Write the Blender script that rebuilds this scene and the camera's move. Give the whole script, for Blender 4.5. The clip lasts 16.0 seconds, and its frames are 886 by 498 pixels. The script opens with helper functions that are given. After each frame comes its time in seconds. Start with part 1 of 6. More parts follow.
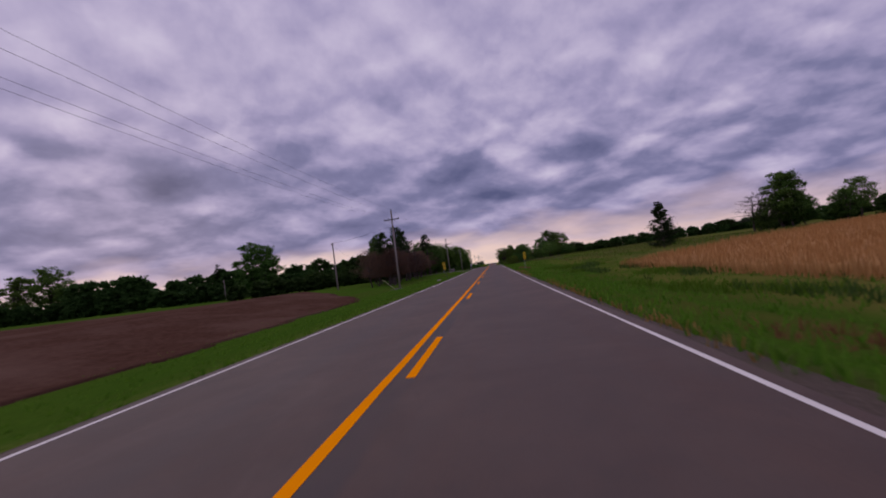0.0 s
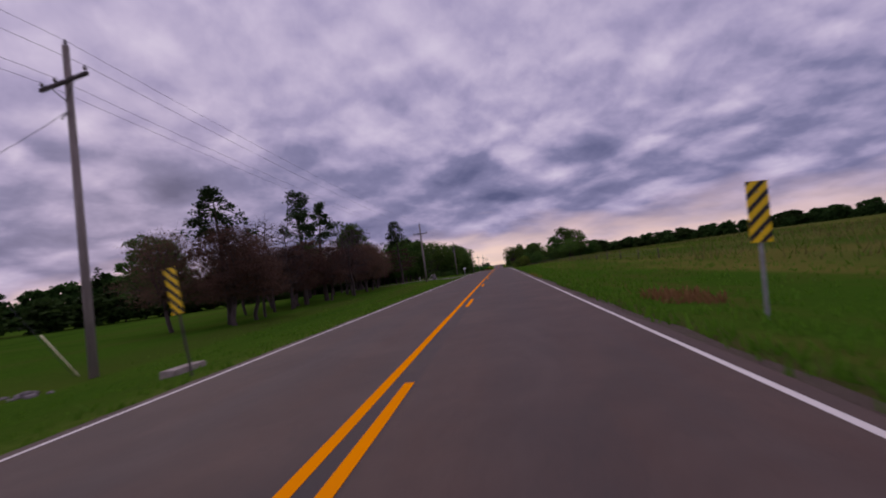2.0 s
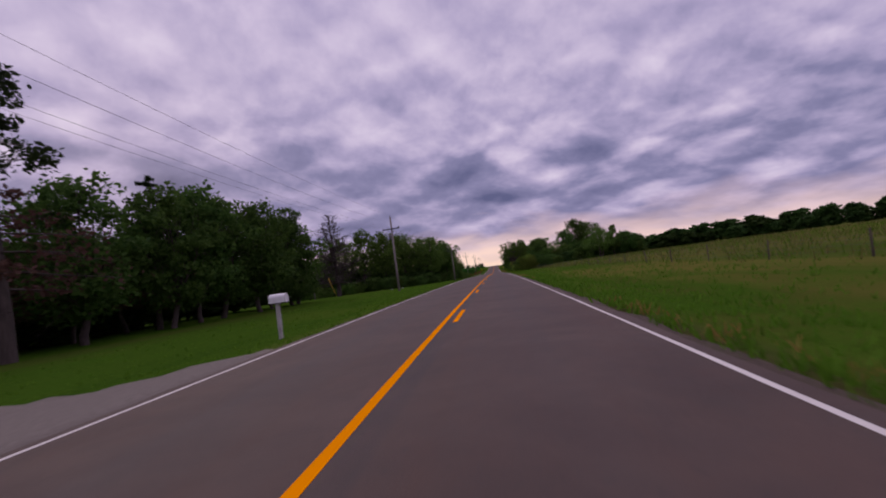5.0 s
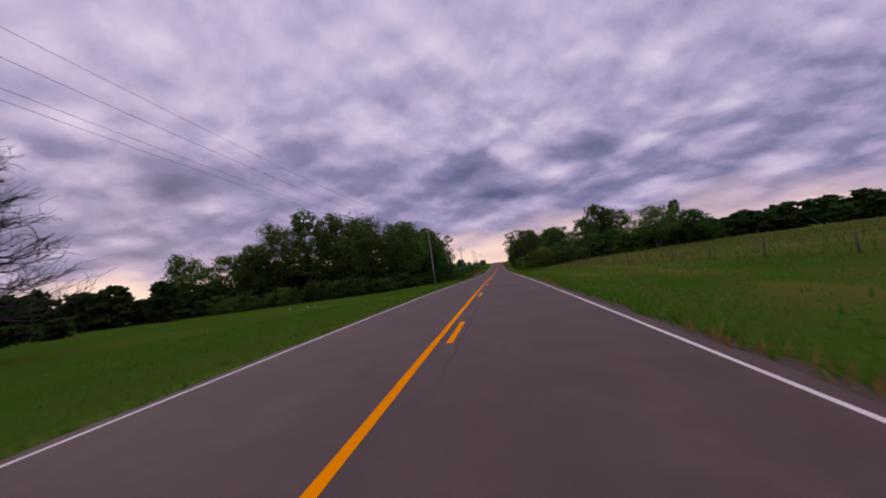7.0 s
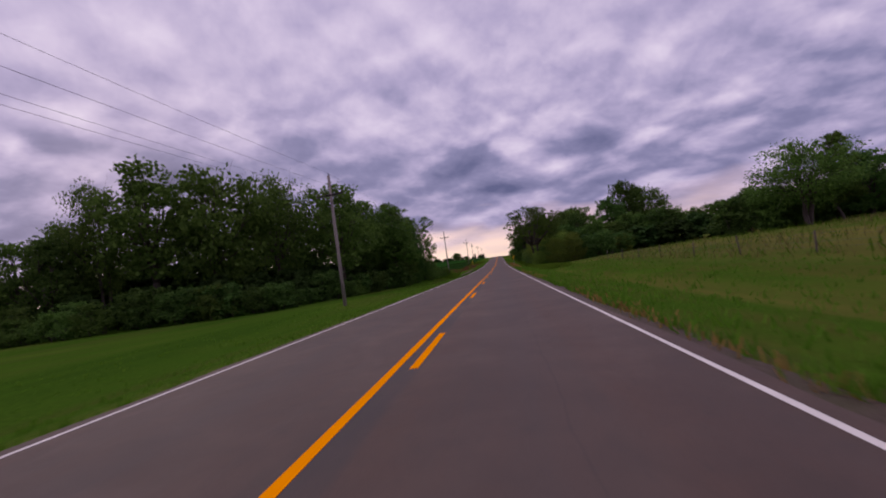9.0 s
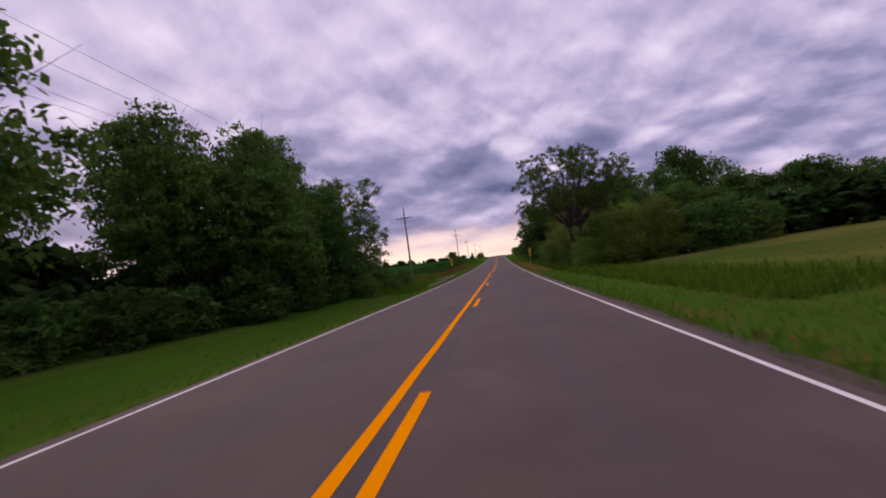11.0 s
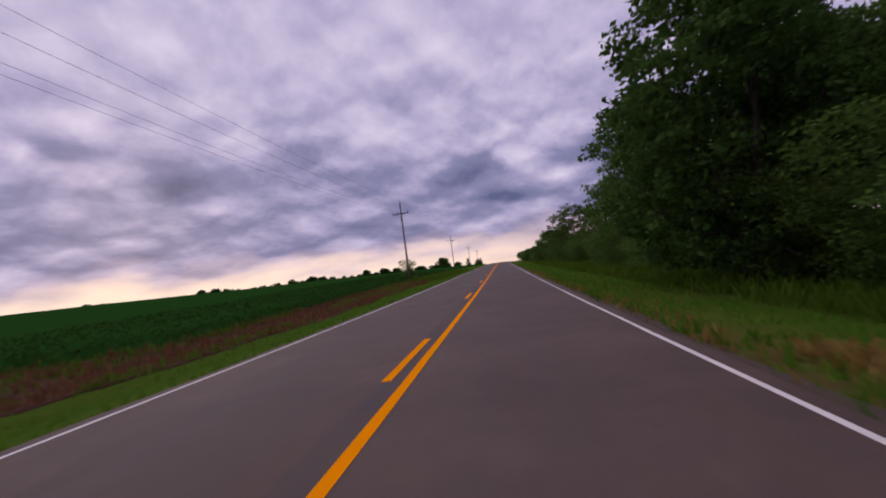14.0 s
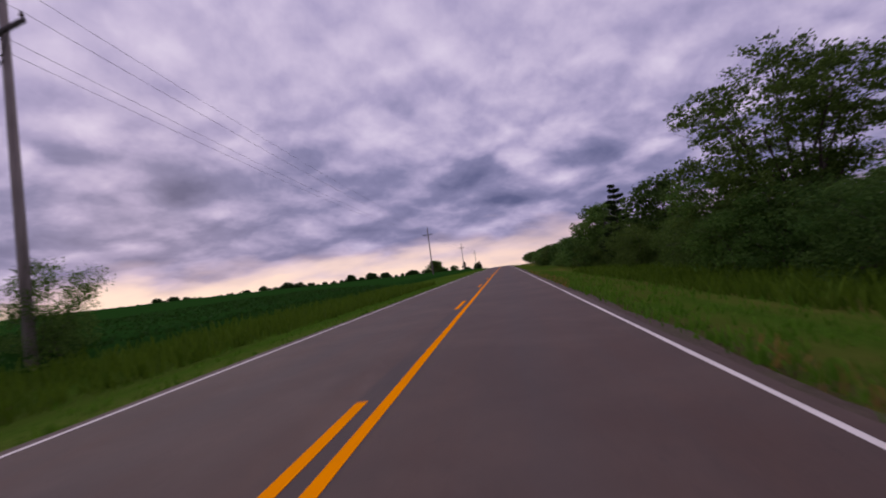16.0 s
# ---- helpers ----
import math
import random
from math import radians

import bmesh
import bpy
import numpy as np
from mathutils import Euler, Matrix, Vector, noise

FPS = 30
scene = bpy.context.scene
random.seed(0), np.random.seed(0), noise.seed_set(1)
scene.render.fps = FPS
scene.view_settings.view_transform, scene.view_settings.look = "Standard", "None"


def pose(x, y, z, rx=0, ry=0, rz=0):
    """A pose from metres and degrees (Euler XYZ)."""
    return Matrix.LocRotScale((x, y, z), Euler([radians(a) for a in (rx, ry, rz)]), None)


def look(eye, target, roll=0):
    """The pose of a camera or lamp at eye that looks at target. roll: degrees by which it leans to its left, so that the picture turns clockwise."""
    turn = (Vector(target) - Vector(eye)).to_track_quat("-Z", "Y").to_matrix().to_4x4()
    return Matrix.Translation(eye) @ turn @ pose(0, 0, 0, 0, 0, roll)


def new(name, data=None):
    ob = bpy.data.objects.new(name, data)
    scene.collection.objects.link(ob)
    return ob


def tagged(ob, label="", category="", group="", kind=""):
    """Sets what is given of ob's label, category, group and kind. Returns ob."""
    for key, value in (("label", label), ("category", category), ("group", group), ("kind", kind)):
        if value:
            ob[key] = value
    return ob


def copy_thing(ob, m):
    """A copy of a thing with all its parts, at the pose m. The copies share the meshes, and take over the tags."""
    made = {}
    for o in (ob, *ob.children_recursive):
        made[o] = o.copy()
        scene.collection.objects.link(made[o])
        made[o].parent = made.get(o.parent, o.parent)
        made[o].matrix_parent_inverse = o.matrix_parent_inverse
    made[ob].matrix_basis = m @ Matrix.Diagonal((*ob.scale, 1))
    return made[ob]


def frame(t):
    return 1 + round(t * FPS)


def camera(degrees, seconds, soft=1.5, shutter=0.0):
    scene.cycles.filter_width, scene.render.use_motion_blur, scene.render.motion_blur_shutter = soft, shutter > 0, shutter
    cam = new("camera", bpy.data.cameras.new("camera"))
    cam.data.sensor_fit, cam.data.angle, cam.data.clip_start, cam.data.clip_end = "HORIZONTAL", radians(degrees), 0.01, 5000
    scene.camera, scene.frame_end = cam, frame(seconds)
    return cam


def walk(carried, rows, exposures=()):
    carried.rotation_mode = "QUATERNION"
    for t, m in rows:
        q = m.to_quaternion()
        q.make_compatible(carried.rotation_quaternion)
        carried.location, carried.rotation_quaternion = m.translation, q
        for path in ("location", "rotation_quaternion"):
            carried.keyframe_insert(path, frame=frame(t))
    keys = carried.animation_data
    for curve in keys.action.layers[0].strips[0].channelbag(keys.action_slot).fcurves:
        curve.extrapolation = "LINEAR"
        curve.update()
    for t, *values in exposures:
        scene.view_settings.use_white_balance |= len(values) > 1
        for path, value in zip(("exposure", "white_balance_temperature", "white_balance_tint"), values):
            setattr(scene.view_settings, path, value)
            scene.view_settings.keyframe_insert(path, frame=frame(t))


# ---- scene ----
# Rural two-lane road under a low overcast sky at dusk. The road runs along +y, its centre at x = -1.43.

# ---------------------------------------------------------------- road profile
ROAD_Y = (-400, -40, 20, 80, 140, 200, 260, 320, 380, 440, 500, 560, 620, 680, 740, 800, 900, 1100, 3200)
ROAD_Z = (0, 0, 0, 0.30, 0.62, 0.38, -0.34, -0.99, -0.87, -0.02, 0.75, 1.40, 1.95, 2.35, 2.55, 2.45, 1.9, 0.5, 0.5)
EYE = 1.2


STEP = 1.5
TABLE_Y = np.arange(-420.0, 3300.0, STEP)
TABLE_Z = np.interp(TABLE_Y, ROAD_Y, ROAD_Z)
for _ in range(160):
    TABLE_Z[1:-1] = 0.25 * TABLE_Z[:-2] + 0.5 * TABLE_Z[1:-1] + 0.25 * TABLE_Z[2:]


def road_z(y):
    """The height of the road's surface."""
    return float(np.interp(y, TABLE_Y, TABLE_Z))


# ---------------------------------------------------------------- camera
cam = camera(87.45, 16.0, soft=1.9, shutter=0.12)
# seconds, x, y, yaw, pitch, roll
PATH = [
    (0.0, 0.000, -0.50, 5.894, 2.643, 7.889),
    (0.5, 0.070, 12.10, 5.929, 2.521, 8.043),
    (1.0, 0.101, 26.52, 5.743, 2.763, 7.879),
    (1.5, 0.082, 37.29, 5.851, 2.803, 7.636),
    (2.0, 0.038, 51.55, 6.678, 2.951, 7.883),
    (2.5, -0.049, 64.20, 6.259, 3.095, 7.689),
    (3.0, -0.069, 76.72, 6.144, 3.123, 7.517),
    (3.5, -0.057, 89.30, 6.085, 3.135, 7.375),
    (4.0, -0.027, 103.10, 5.947, 3.136, 7.367),
    (4.5, -0.032, 115.62, 5.988, 3.079, 7.430),
    (5.0, -0.045, 128.15, 6.085, 2.944, 7.578),
    (5.5, -0.060, 140.67, 6.201, 2.782, 7.756),
    (6.0, -0.072, 153.20, 6.298, 2.647, 7.904),
    (6.5, -0.078, 165.72, 6.338, 2.590, 7.967),
    (7.0, -0.138, 179.92, 6.528, 2.635, 7.820),
    (7.5, -0.158, 191.08, 6.481, 2.520, 7.859),
    (8.0, -0.098, 205.15, 6.099, 2.261, 7.770),
    (8.5, 0.045, 217.96, 6.209, 2.140, 7.954),
    (9.0, 0.134, 230.66, 6.696, 1.982, 7.896),
    (9.5, 0.092, 243.93, 6.702, 1.981, 7.897),
    (10.0, -0.008, 257.20, 6.716, 1.979, 7.897),
    (10.5, -0.127, 270.47, 6.734, 1.976, 7.898),
    (11.0, -0.227, 283.74, 6.748, 1.974, 7.899),
    (11.5, -0.269, 297.01, 6.754, 1.973, 7.899),
    (12.0, -0.314, 311.47, 6.707, 2.235, 7.256),
    (12.5, -0.257, 325.45, 6.355, 2.887, 7.240),
    (13.0, -0.093, 338.03, 6.567, 2.857, 7.622),
    (13.5, -0.042, 351.79, 6.696, 2.836, 7.463),
    (14.0, 0.096, 366.82, 6.948, 2.925, 7.668),
    (14.5, 0.088, 380.19, 6.973, 3.253, 7.690),
    (15.0, 0.107, 393.33, 7.194, 3.447, 7.620),
    (15.5, 0.143, 406.31, 7.099, 3.425, 7.573),
    (16.0, 0.160, 419.44, 7.235, 3.394, 7.712),
]


def cam_pose(x, y, yaw, pitch, roll):
    return pose(x, y, road_z(y) + EYE, 0, 0, yaw) @ pose(0, 0, 0, 90 + pitch) @ pose(0, 0, 0, 0, 0, -roll)


walk(cam, [(t, cam_pose(*r)) for t, *r in PATH], [(0.0, -0.14, 6350, 10), (2.0, -0.06, 6500, 10), (3.0, 0.06, 6700, 11), (4.0, 0.08, 6650, 11), (6.5, 0.08, 6600, 11), (9.0, 0.18, 6650, 10), (11.5, 0.40, 6700, 9), (12.5, 0.48, 6750, 7), (13.0, 0.34, 6600, 6), (13.5, 0.18, 6500, 6), (14.0, 0.14, 6500, 7), (16.0, 0.08, 6500, 10)])

# ---------------------------------------------------------------- world and sun
SUN_EL, SUN_AZ = 14.0, 41.0          # degrees; azimuth from +y towards -x
world = bpy.data.worlds.new("dusk_overcast")
scene.world = world
world.use_nodes = True


class Nodes:
    """Short hand for a node tree."""

    def __init__(self, tree):
        self.tree = tree
        tree.nodes.clear()

    def add(self, kind, inputs=None, operation=None, feature=None):
        n = self.tree.nodes.new(kind)
        if operation:
            n.operation = operation
        if feature:
            n.feature = feature
        for k, v in (inputs or {}).items():
            self.put(n.inputs[k], v)
        return n

    def put(self, socket, v):
        if isinstance(v, bpy.types.NodeSocket):
            self.tree.links.new(v, socket)
        else:
            socket.default_value = v

    def math(self, op, a, b=0.0, c=0.0, clamp=False):
        n = self.add("ShaderNodeMath", {0: a, 1: b, 2: c}, operation=op)
        n.use_clamp = clamp
        return n.outputs[0]

    def mix(self, f, a, b, blend="MIX"):
        n = self.add("ShaderNodeMix")
        n.data_type, n.blend_type = "RGBA", blend
        self.put(n.inputs[0], f)
        self.put(n.inputs[6], a)
        self.put(n.inputs[7], b)
        return n.outputs[2]

    def noise(self, vec, scale, detail=4.0, rough=0.55, dist=0.0):
        n = self.add("ShaderNodeTexNoise", {"Vector": vec, "Scale": scale, "Detail": detail, "Roughness": rough, "Distortion": dist})
        return n.outputs[0]

    def ramp(self, f, stops):
        n = self.add("ShaderNodeValToRGB", {0: f})
        e = n.color_ramp.elements
        while len(e) < len(stops):
            e.new(0.5)
        for el, (p, c) in zip(e, stops):
            el.position, el.color = p, (*c, 1)
        return n.outputs[0]

    def remap(self, v, a, b, lo=0.0, hi=1.0):
        n = self.add("ShaderNodeMapRange", {0: v, 1: a, 2: b, 3: lo, 4: hi})
        return n.outputs[0]


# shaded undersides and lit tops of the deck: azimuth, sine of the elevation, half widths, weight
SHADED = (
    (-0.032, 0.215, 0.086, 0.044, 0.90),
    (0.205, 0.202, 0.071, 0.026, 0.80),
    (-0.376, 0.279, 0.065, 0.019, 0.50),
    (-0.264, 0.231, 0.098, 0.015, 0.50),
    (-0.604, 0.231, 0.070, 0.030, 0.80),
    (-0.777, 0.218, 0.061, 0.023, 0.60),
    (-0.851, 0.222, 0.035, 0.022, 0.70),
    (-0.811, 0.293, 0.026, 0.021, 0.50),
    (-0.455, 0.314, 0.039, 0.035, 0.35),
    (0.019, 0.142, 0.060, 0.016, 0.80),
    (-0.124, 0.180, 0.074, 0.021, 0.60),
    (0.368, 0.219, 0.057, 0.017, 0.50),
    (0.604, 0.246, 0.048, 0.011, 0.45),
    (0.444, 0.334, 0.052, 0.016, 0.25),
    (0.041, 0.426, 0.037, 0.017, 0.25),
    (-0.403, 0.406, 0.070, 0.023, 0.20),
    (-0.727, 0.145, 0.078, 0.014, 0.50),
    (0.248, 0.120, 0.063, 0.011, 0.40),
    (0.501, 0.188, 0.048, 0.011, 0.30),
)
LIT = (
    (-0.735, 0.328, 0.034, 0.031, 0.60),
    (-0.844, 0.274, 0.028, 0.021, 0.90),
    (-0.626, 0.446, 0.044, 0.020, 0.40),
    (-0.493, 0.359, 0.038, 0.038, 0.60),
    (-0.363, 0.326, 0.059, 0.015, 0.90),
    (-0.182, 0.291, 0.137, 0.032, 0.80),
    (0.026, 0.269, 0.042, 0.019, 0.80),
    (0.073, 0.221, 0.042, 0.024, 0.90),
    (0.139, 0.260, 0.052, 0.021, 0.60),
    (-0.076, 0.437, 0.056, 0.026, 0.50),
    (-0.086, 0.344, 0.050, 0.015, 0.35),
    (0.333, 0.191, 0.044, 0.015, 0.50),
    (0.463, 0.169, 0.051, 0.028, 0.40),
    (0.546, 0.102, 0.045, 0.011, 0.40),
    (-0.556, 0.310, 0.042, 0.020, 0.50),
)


def build_sky():
    n = Nodes(world.node_tree)
    sky = n.add("ShaderNodeTexSky")
    sky.sky_type, sky.sun_disc = "NISHITA", False
    sky.sun_elevation, sky.sun_rotation = radians(SUN_EL), radians(-SUN_AZ)
    sky.air_density, sky.dust_density = 1.5, 3.0
    way = n.add("ShaderNodeTexCoord").outputs["Generated"]
    x, y, z = n.add("ShaderNodeSeparateXYZ", {0: way}).outputs
    up = n.math("MAXIMUM", z, 0.0)

    def vec(op, a, b):
        return n.add("ShaderNodeVectorMath", {0: a, 1: b}, operation=op).outputs[0]

    # the deck seen from below: a plane whose rolls lie across the road and shrink towards the horizon
    lift = n.math("ADD", up, 0.30)
    deck = n.add("ShaderNodeCombineXYZ", {0: n.math("DIVIDE", x, lift), 1: n.math("DIVIDE", y, lift), 2: 0.0}).outputs[0]
    turned = n.add("ShaderNodeMapping", {"Vector": deck, "Rotation": (0, 0, radians(10)), "Scale": (1.05, 1.25, 1.0)}).outputs[0]
    swirl = n.add("ShaderNodeTexNoise", {"Vector": turned, "Scale": 2.2, "Detail": 2.0, "Roughness": 0.5}).outputs["Color"]
    swirl = vec("SUBTRACT", swirl, (0.5, 0.5, 0.5))
    bent = vec("ADD", turned, vec("MULTIPLY", swirl, (0.16, 0.16, 0.0)))
    rolls = n.noise(bent, 2.5, 3.0, 0.46)
    big = n.noise(deck, 0.9, 2.0, 0.5)
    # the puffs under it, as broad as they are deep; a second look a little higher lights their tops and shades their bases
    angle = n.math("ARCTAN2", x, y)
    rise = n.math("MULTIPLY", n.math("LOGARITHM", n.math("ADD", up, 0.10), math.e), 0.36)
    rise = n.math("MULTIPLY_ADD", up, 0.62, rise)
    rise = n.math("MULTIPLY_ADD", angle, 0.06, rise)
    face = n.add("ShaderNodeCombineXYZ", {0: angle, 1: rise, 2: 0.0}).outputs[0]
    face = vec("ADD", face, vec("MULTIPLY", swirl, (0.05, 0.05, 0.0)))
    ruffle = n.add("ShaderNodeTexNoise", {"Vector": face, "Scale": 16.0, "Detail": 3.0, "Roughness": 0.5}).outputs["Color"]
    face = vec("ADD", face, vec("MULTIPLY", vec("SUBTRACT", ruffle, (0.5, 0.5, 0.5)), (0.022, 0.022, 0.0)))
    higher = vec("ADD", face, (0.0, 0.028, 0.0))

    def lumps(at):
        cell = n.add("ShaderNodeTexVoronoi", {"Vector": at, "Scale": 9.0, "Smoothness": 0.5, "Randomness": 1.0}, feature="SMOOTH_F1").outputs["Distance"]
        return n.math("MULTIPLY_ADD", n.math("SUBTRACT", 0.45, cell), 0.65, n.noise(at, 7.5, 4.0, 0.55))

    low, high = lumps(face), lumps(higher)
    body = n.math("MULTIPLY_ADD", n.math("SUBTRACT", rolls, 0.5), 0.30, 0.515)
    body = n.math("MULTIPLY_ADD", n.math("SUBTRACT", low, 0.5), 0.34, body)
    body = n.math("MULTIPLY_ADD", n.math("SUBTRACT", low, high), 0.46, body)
    body = n.math("MULTIPLY_ADD", n.math("SUBTRACT", big, 0.5), 0.22, body)
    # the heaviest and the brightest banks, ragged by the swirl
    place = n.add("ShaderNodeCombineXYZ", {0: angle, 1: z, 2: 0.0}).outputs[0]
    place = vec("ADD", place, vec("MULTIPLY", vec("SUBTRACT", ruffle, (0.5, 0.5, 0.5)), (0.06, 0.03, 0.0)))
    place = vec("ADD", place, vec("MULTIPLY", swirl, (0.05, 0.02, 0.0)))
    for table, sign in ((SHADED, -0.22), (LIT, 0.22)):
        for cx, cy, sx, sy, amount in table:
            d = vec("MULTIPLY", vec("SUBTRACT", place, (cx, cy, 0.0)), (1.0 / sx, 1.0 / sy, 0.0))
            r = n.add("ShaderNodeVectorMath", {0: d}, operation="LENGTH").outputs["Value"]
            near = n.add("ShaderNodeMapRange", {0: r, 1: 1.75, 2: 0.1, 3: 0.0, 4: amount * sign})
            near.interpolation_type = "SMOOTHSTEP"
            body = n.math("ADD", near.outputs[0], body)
    # the deck thins towards the zenith and shows its shaded rolls lower down
    body = n.math("MULTIPLY_ADD", n.math("SUBTRACT", body, 0.5), n.remap(up, 0.16, 0.46, 1.0, 0.50), 0.5)
    body = n.math("ADD", body, n.remap(up, 0.12, 0.42, -0.075, 0.090))
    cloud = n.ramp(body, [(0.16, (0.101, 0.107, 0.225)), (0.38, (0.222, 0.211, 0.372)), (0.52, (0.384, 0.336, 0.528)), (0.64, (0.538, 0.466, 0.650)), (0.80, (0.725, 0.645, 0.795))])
    # clear strip at the horizon, warm towards the hidden sun
    sunward = n.add("ShaderNodeVectorMath", {0: way, 1: (-math.sin(radians(SUN_AZ)), math.cos(radians(SUN_AZ)), 0.0)}, operation="DOT_PRODUCT").outputs["Value"]
    warm = n.remap(sunward, -0.2, 0.85)
    band = n.math("ADD", up, n.math("MULTIPLY", n.math("SUBTRACT", rolls, 0.5), 0.12))
    strip = n.remap(band, 0.095, 0.020)
    strip = n.math("MULTIPLY", strip, n.math("MULTIPLY_ADD", warm, 0.60, 0.36))
    tone = n.mix(n.remap(up, 0.0, 0.09), (0.94, 0.66, 0.54, 1), (0.80, 0.58, 0.66, 1))
    cloud = n.mix(strip, cloud, tone)
    glow = n.math("MULTIPLY", n.remap(sunward, 0.60, 0.97), n.remap(band, 0.072, 0.015, 0, 0.85))
    cloud = n.mix(glow, cloud, (1.02, 0.77, 0.62, 1))
    # brighter overhead, as overcast skies are
    zen = n.remap(up, 0.50, 0.95, 1.0, 1.25)
    cloud = n.mix(1.0, cloud, n.add("ShaderNodeCombineXYZ", {0: zen, 1: zen, 2: zen}).outputs[0], "MULTIPLY")
    a = n.add("ShaderNodeBackground", {0: sky.outputs[0], 1: 0.06})
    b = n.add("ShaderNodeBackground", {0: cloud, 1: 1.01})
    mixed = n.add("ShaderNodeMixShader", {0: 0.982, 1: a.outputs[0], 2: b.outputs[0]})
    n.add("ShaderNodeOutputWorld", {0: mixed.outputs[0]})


build_sky()
sun = new("sun", bpy.data.lights.new("sun", "SUN"))
sun.data.energy, sun.data.angle, sun.data.color = 0.5, radians(35), (1.0, 0.90, 0.82)
sun.matrix_world = look((-60 * math.sin(radians(SUN_AZ)), 60 * math.cos(radians(SUN_AZ)), 60 * math.tan(radians(38))), (0, 0, 0))

# ---------------------------------------------------------------- materials


def material(name, make, rough=0.8, metal=0.0, bump=0.0, spec=0.4):
    """A material whose make(n, pos) returns its colour and, if it likes, a height for the bump."""
    m = bpy.data.materials.new(name)
    m.use_nodes = True
    n = Nodes(m.node_tree)
    pos = n.add("ShaderNodeNewGeometry").outputs["Position"]
    made = make(n, pos)
    colour, height = made if isinstance(made, tuple) else (made, None)
    b = n.add("ShaderNodeBsdfPrincipled", {"Base Color": colour, "Roughness": rough, "Metallic": metal, "Specular IOR Level": spec})
    if height is not None and bump:
        bm = n.add("ShaderNodeBump", {"Height": height, "Strength": 0.8, "Distance": bump})
        n.put(b.inputs["Normal"], bm.outputs[0])
    n.add("ShaderNodeOutputMaterial", {0: b.outputs[0]})
    return m


def rgb(r, g, b):
    return (r, g, b, 1)


def scaled(n, pos, sx, sy, sz):
    return n.add("ShaderNodeMapping", {"Vector": pos, "Scale": (sx, sy, sz)}).outputs[0]


def asphalt_look(n, pos):
    grain = n.noise(pos, 60, 4, 0.7)
    streak = n.noise(scaled(n, pos, 1.6, 0.03, 1), 1.0, 4, 0.6)
    blot = n.noise(pos, 0.5, 5, 0.6, 0.5)
    c = n.mix(n.remap(grain, 0.3, 0.7), rgb(0.064, 0.038, 0.029), rgb(0.113, 0.068, 0.051))
    c = n.mix(n.remap(streak, 0.35, 0.7, 0, 0.45), c, rgb(0.074, 0.062, 0.056))
    c = n.mix(n.remap(blot, 0.4, 0.72, 0, 0.6), c, rgb(0.132, 0.088, 0.067))
    worn_patch = n.noise(scaled(n, pos, 0.55, 0.22, 1), 1.0, 5, 0.65, 0.8)
    c = n.mix(n.remap(worn_patch, 0.55, 0.72, 0, 0.40), c, rgb(0.152, 0.105, 0.083))
    c = n.mix(n.remap(worn_patch, 0.44, 0.30, 0, 0.35), c, rgb(0.048, 0.037, 0.031))
    wear = n.noise(pos, 2.2, 4, 0.65)
    c = n.mix(n.remap(wear, 0.35, 0.6, 0.22, 0), c, rgb(0.052, 0.043, 0.039))
    speck = n.noise(pos, 9.0, 3, 0.6)
    c = n.mix(n.remap(speck, 0.62, 0.72, 0, 0.4), c, rgb(0.045, 0.038, 0.035))
    # oil track down each lane, dark seam beside the centre line
    sx = n.add("ShaderNodeSeparateXYZ", {0: pos}).outputs[0]
    for lane in (-3.15, 0.28):
        off = n.math("ABSOLUTE", n.math("SUBTRACT", sx, lane))
        c = n.mix(n.remap(off, 0.7, 0.1, 0, 0.22), c, rgb(0.066, 0.058, 0.056))
    sy = n.add("ShaderNodeSeparateXYZ", {0: pos}).outputs[1]
    wob = n.math("MULTIPLY_ADD", n.math("SUBTRACT", n.noise(scaled(n, pos, 0, 1.1, 0), 1.0, 8, 0.72), 0.5), 0.34, -0.98)
    seam = n.math("ABSOLUTE", n.math("SUBTRACT", sx, wob))
    seg = n.math("MULTIPLY", n.remap(sy, 184, 187), n.remap(sy, 226, 222))
    c = n.mix(n.math("MULTIPLY", n.remap(seam, 0.022, 0.006, 0, 0.9), seg), c, rgb(0.030, 0.026, 0.026))
    # long crack down the lane further on
    wob = n.math("MULTIPLY_ADD", n.math("SUBTRACT", n.noise(scaled(n, pos, 0, 0.4, 0), 1.0, 4), 0.5), 0.28, 0.5)
    seam = n.math("ABSOLUTE", n.math("SUBTRACT", sx, wob))
    seg = n.math("MULTIPLY", n.remap(sy, 232, 234), n.remap(sy, 252, 248))
    c = n.mix(n.math("MULTIPLY", n.remap(seam, 0.018, 0.005, 0, 0.25), seg), c, rgb(0.035, 0.030, 0.030))
    # old dark paint under and beside the centre line
    old = n.math("ABSOLUTE", n.math("SUBTRACT", sx, -1.29))
    worn = n.remap(n.noise(scaled(n, pos, 1, 0.3, 1), 1.2, 4), 0.35, 0.6)
    c = n.mix(n.math("MULTIPLY", n.remap(old, 0.26, 0.18, 0, 0.6), worn), c, rgb(0.048, 0.042, 0.042))
    return c, grain


